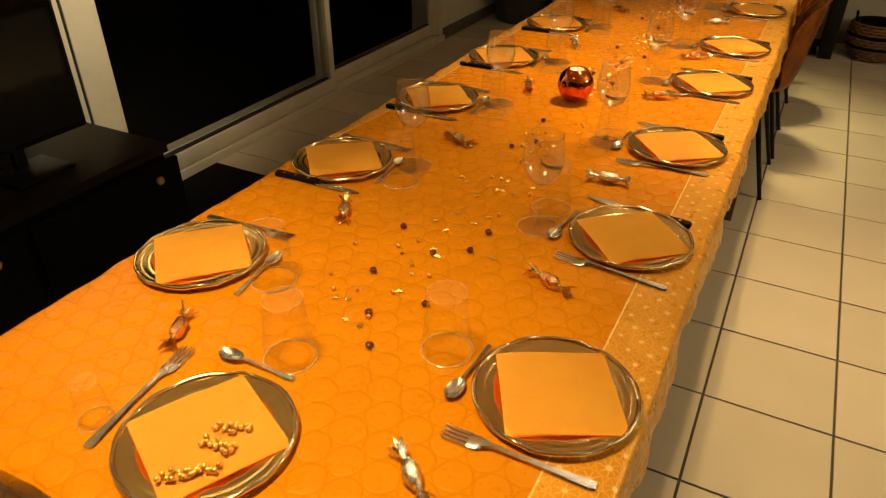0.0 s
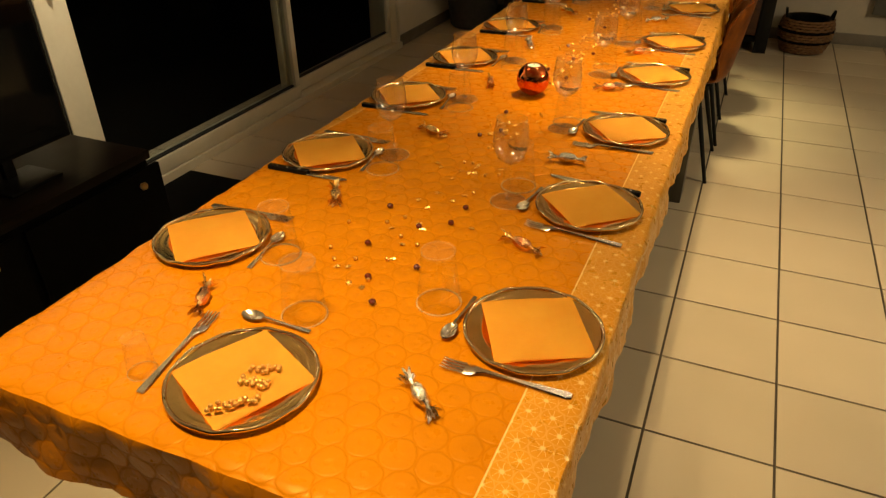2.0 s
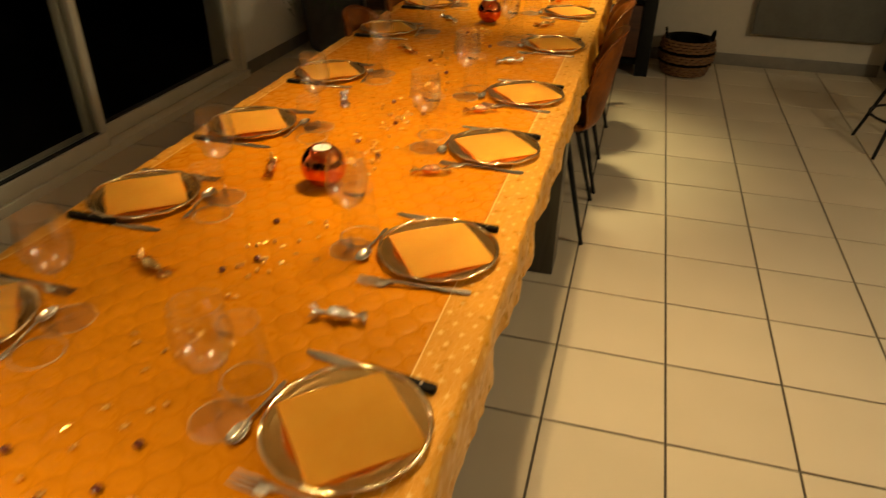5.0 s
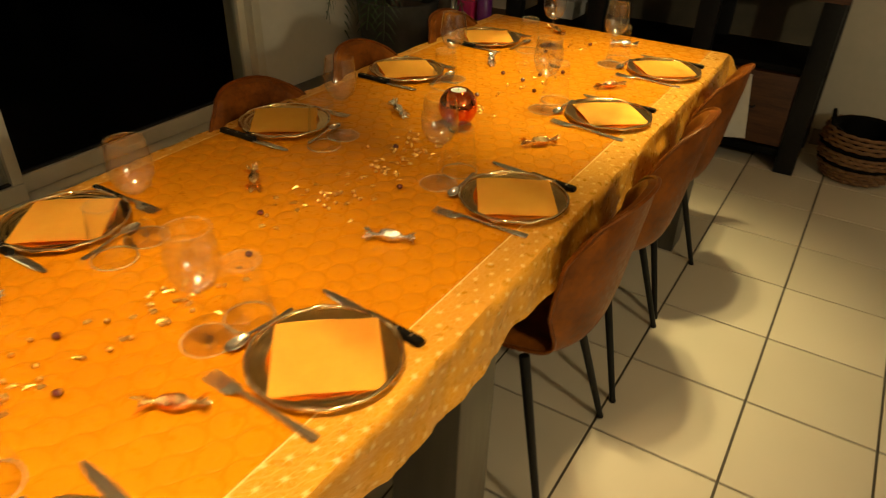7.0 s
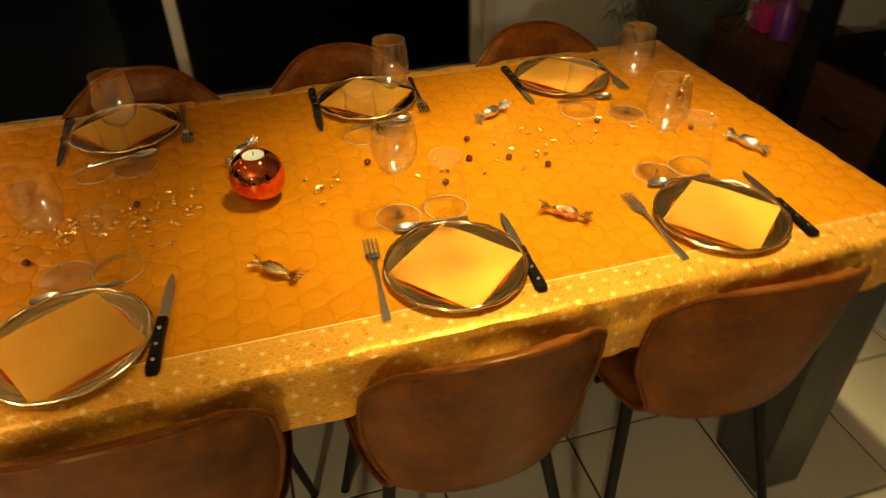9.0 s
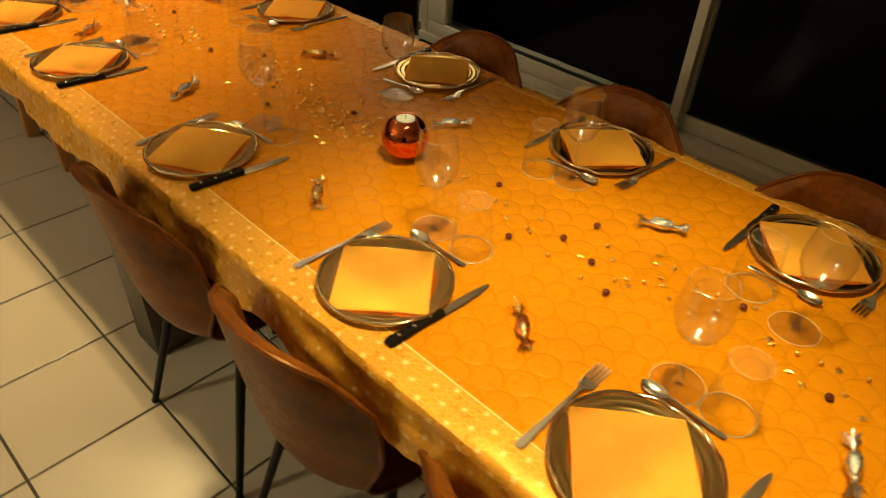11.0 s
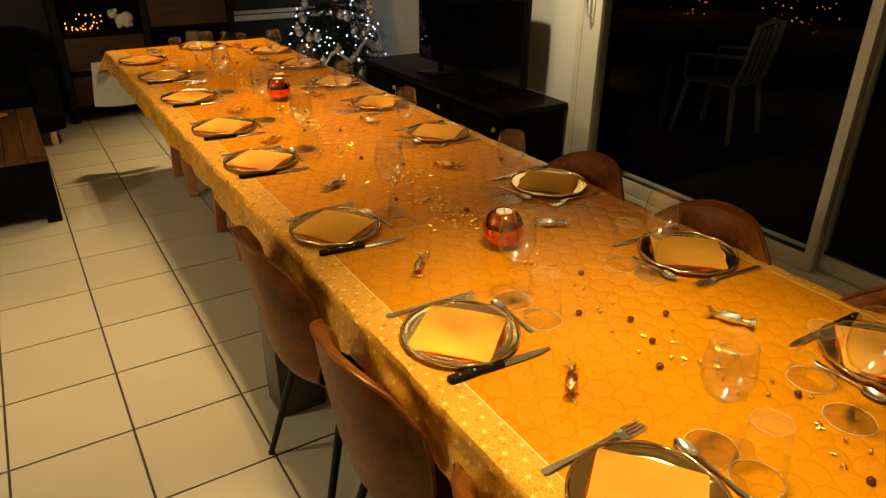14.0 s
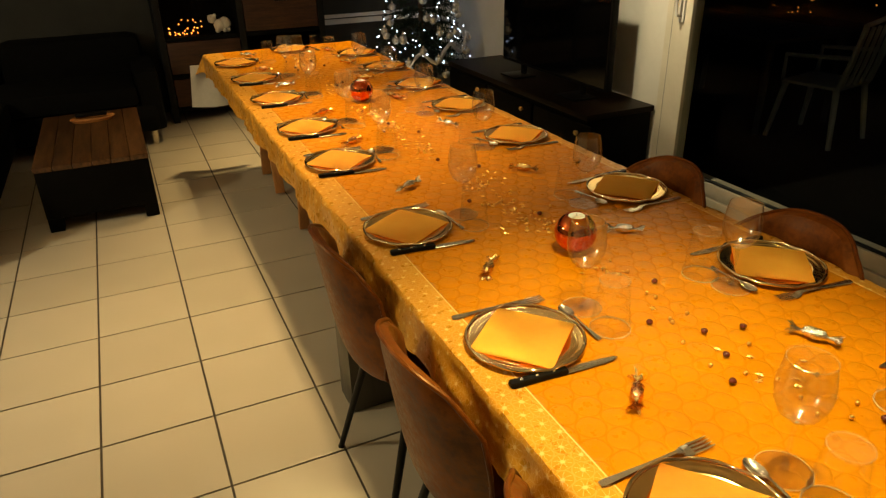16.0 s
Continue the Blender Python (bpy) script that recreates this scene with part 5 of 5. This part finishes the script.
dc = thing("display_cabinet", "tall black framed display cabinet with brown wood drawers", "cabinet")
DX0, DX1, DY0, DY1 = -0.68, 0.63, SY + 0.02, -1.33
box_part("back_panel", (DX0, DY0, 0.06), (DX1, DY0 + 0.015, 1.90), BLACK_WOOD, dc)
for x in (DX0, -0.03, DX1 - 0.05):
    box_part("post", (x, DY0 + 0.016, 0.001), (x + 0.05, DY1, 1.90), BLACK_METAL, dc)
for z in (0.09, 0.345, 0.625, 1.10, 1.87):
    box_part("shelf", (DX0 + 0.052, DY0 + 0.016, z), (-0.032, DY1 - 0.004, z + 0.03), BLACK_WOOD, dc)
    box_part("shelf", (0.022, DY0 + 0.016, z), (DX1 - 0.052, DY1 - 0.004, z + 0.03), BLACK_WOOD, dc)
for x0, x1, z0, z1 in ((0.026, DX1 - 0.056, 0.38, 0.62), (0.026, DX1 - 0.056, 0.125, 0.34), (DX0 + 0.056, -0.036, 0.66, 1.09), (DX0 + 0.056, -0.036, 0.125, 0.34)):
    d = box_part("drawer", (x0, DY0 + 0.05, z0), (x1, DY1 - 0.008, z1), BROWN_WOOD, dc, "rough brown wood front")
    box_part("handle", ((x0 + x1) / 2 - 0.05, DY1 - 0.0078, (z0 + z1) / 2), ((x0 + x1) / 2 + 0.05, DY1 + 0.012, (z0 + z1) / 2 + 0.012), BLACK_METAL, d)
for k, x in enumerate((-0.16, -0.33, -0.41, -0.56)):
    bm = bmesh.new()
    bm_lathe(bm, [(0.0, 0.0), (0.035, 0.0), (0.036, 0.012), (0.034, 0.10 + 0.02 * (k % 2)), (0.032, 0.10 + 0.02 * (k % 2)), (0.032, 0.012), (0.0, 0.012)], 24)
    jar = part("glass_jar", bm, CLEAR)
    jar.matrix_basis = pose(x, -1.40, 0.376)
    tagged(jar, "clear empty glass jar on the cabinet shelf", "jar", "glass jars")
fl = random.Random(5)
bm = bmesh.new()
for k in range(26):
    x, z = 0.22 + fl.gauss(0.16, 0.075), 0.662 + abs(fl.gauss(0, 0.05))
    bmesh.ops.create_icosphere(bm, subdivisions=1, radius=0.0052, matrix=Matrix.Translation((min(0.53, max(0.08, x)), -1.42 + fl.uniform(-0.06, 0.05), z)))
tagged(part("fairy_lights", bm, FAIRY_WARM), "bundle of warm orange fairy lights glowing in the cabinet", "fairy lights", "", "stuff")
bm = bmesh.new()
for c, r in (((0.13, -1.43, 0.725), 0.050), ((0.17, -1.42, 0.715), 0.048), ((0.225, -1.42, 0.765), 0.034), ((0.245, -1.395, 0.785), 0.014), ((0.205, -1.395, 0.792), 0.014),
             ((0.11, -1.42, 0.680), 0.022), ((0.19, -1.42, 0.678), 0.022), ((0.14, -1.40, 0.680), 0.020)):
    bmesh.ops.create_icosphere(bm, subdivisions=2, radius=r, matrix=Matrix.Translation((c[0] - 0.02, c[1], c[2])))
tagged(part("figurine", bm, PLUSH), "small cream plush animal figurine on the cabinet shelf", "figurine")

# fir tree with baubles and lights
TREE = Vector((-1.41, -1.02, 0.0))
tree = thing("christmas_tree", "dark artificial fir tree on a black stand", "tree", at=pose(*TREE))
bm = bmesh.new()
bm_rod(bm, (0, 0, 0.04), (0, 0, 1.85), 0.028, 0.008)
part("trunk", bm, BARK, tree)
bm = bmesh.new()
for k in range(4):
    a = k * math.pi / 2 + 0.4
    bm_rod(bm, (0.02 * math.cos(a), 0.02 * math.sin(a), 0.10), (0.25 * math.cos(a), 0.25 * math.sin(a), 0.012), 0.011)
part("stand", bm, BLACK_METAL, tree)
tr = random.Random(11)


def tree_r(z):
    return 0.49 * (1 - (z - 0.22) / 1.75) ** 0.9 if z > 0.22 else 0.45


for tier in range(16):
    z = 0.30 + 0.095 * tier
    bm = bmesh.new()
    for k in range(max(6, 17 - tier)):
        a = tr.uniform(0, 2 * math.pi)
        L = min(tree_r(z) * tr.uniform(0.8, 1.05), 0.62)
        d = Vector((math.cos(a), math.sin(a), -0.18))
        d.normalize()
        tip = Vector((0, 0, z)) + d * L
        bm_rod(bm, (0, 0, z), tip, 0.005, 0.002, 5)
        for q in range(60):
            u = 0.18 + 0.82 * q / 60
            p = Vector((0, 0, z)).lerp(tip, u)
            n = Vector((tr.uniform(-1, 1), tr.uniform(-1, 1), tr.uniform(-0.7, 0.9))).normalized() * 0.055 + d * 0.03
            s = n.cross(Vector((0, 0, 1))).normalized() * 0.006
            vs = [bm.verts.new(c) for c in (p - s, p + s, p + n)]
            bm.faces.new(vs)
    part("branch_tier", bm, NEEDLE, tree, smooth=False)


def on_tree(z, a, out=1.0):
    r = tree_r(z) * out
    return TREE + Vector((r * math.cos(a), r * math.sin(a), z))


bauble = thing("bauble", "round silver bauble hanging on the fir tree", "bauble", "tree baubles", at=Matrix.Translation(on_tree(0.5, 1.2)))
bm = bmesh.new()
bmesh.ops.create_icosphere(bm, subdivisions=3, radius=0.032)
part("ball", bm, BAUBLE, bauble)
bm = bmesh.new()
bm_lathe(bm, [(0.008, 0.030), (0.008, 0.040), (0.003, 0.041), (0.002, 0.052), (0.0, 0.052)], 12)
part("cap", bm, BAUBLE_GOLD, bauble)
for k in range(40):
    z = tr.uniform(0.28, 1.15)
    copy_thing(bauble, Matrix.Translation(on_tree(z, tr.uniform(0.2, 2.6), 0.97)))
bm = bmesh.new()
for k in range(190):
    z = 0.26 + 1.4 * tr.random() ** 1.2
    p = on_tree(z, tr.uniform(0, 2 * math.pi), tr.uniform(0.72, 1.02))
    bmesh.ops.create_icosphere(bm, subdivisions=1, radius=0.0060, matrix=Matrix.Translation(p))
tagged(part("tree_lights", bm, FAIRY_COOL), "string of cold white fairy lights lit on the fir tree", "fairy lights", "", "stuff")
bm = bmesh.new()
pts = [on_tree(0.36 + 0.10 * i / 12 + 0.05 * math.sin(i * 0.9), 0.4 + 0.085 * i, 1.0) for i in range(26)]
bm_tube(bm, pts, 0.012, 6)
for v in bm.verts:
    v.co += Vector((tr.uniform(-1, 1), tr.uniform(-1, 1), tr.uniform(-1, 1))) * 0.008
tagged(part("garland", bm, TINSEL, smooth=False), "silver ribbon garland wound round the fir tree", "garland")

# ---- floor tiles ----
STEP, GX, GY = 0.345, 0.527, 1.462
bm = bmesh.new()
bm_box(bm, (-STEP / 2 + 0.0036, -STEP / 2 + 0.0036, -0.0055), (STEP / 2 - 0.0036, STEP / 2 - 0.0036, 0.0), 0.0012)
tile_mesh = finish("tile", bm, TILE, False)
rest = bmesh.new()
for i in range(-8, 14):
    for j in range(-10, 13):
        x, y = GX + STEP * (i + 0.5), GY + STEP * (j + 0.5)
        if x - STEP / 2 > EX or y - STEP / 2 > NY or y + STEP / 2 < SY or x + STEP / 2 < WX - 0.02:
            continue
        if -7 <= i <= 5 and -6 <= j <= 12:
            piece("tile", tile_mesh, floor, pose(x, y, rnd.uniform(-0.0004, 0.0002)))
        else:
            h = STEP / 2 - 0.0028
            vs = [rest.verts.new(c) for c in ((x - h, y - h, 0), (x + h, y - h, 0), (x + h, y + h, 0), (x - h, y + h, 0))]
            rest.faces.new(vs)
            low = [rest.verts.new((v.co.x, v.co.y, -0.0055)) for v in vs]
            for k in range(4):
                rest.faces.new((vs[k], low[k], low[(k + 1) % 4], vs[(k + 1) % 4]))
more = part("outer_tiles", rest, TILE, floor, smooth=False)
tagged(more, "", "", "", "stuff")
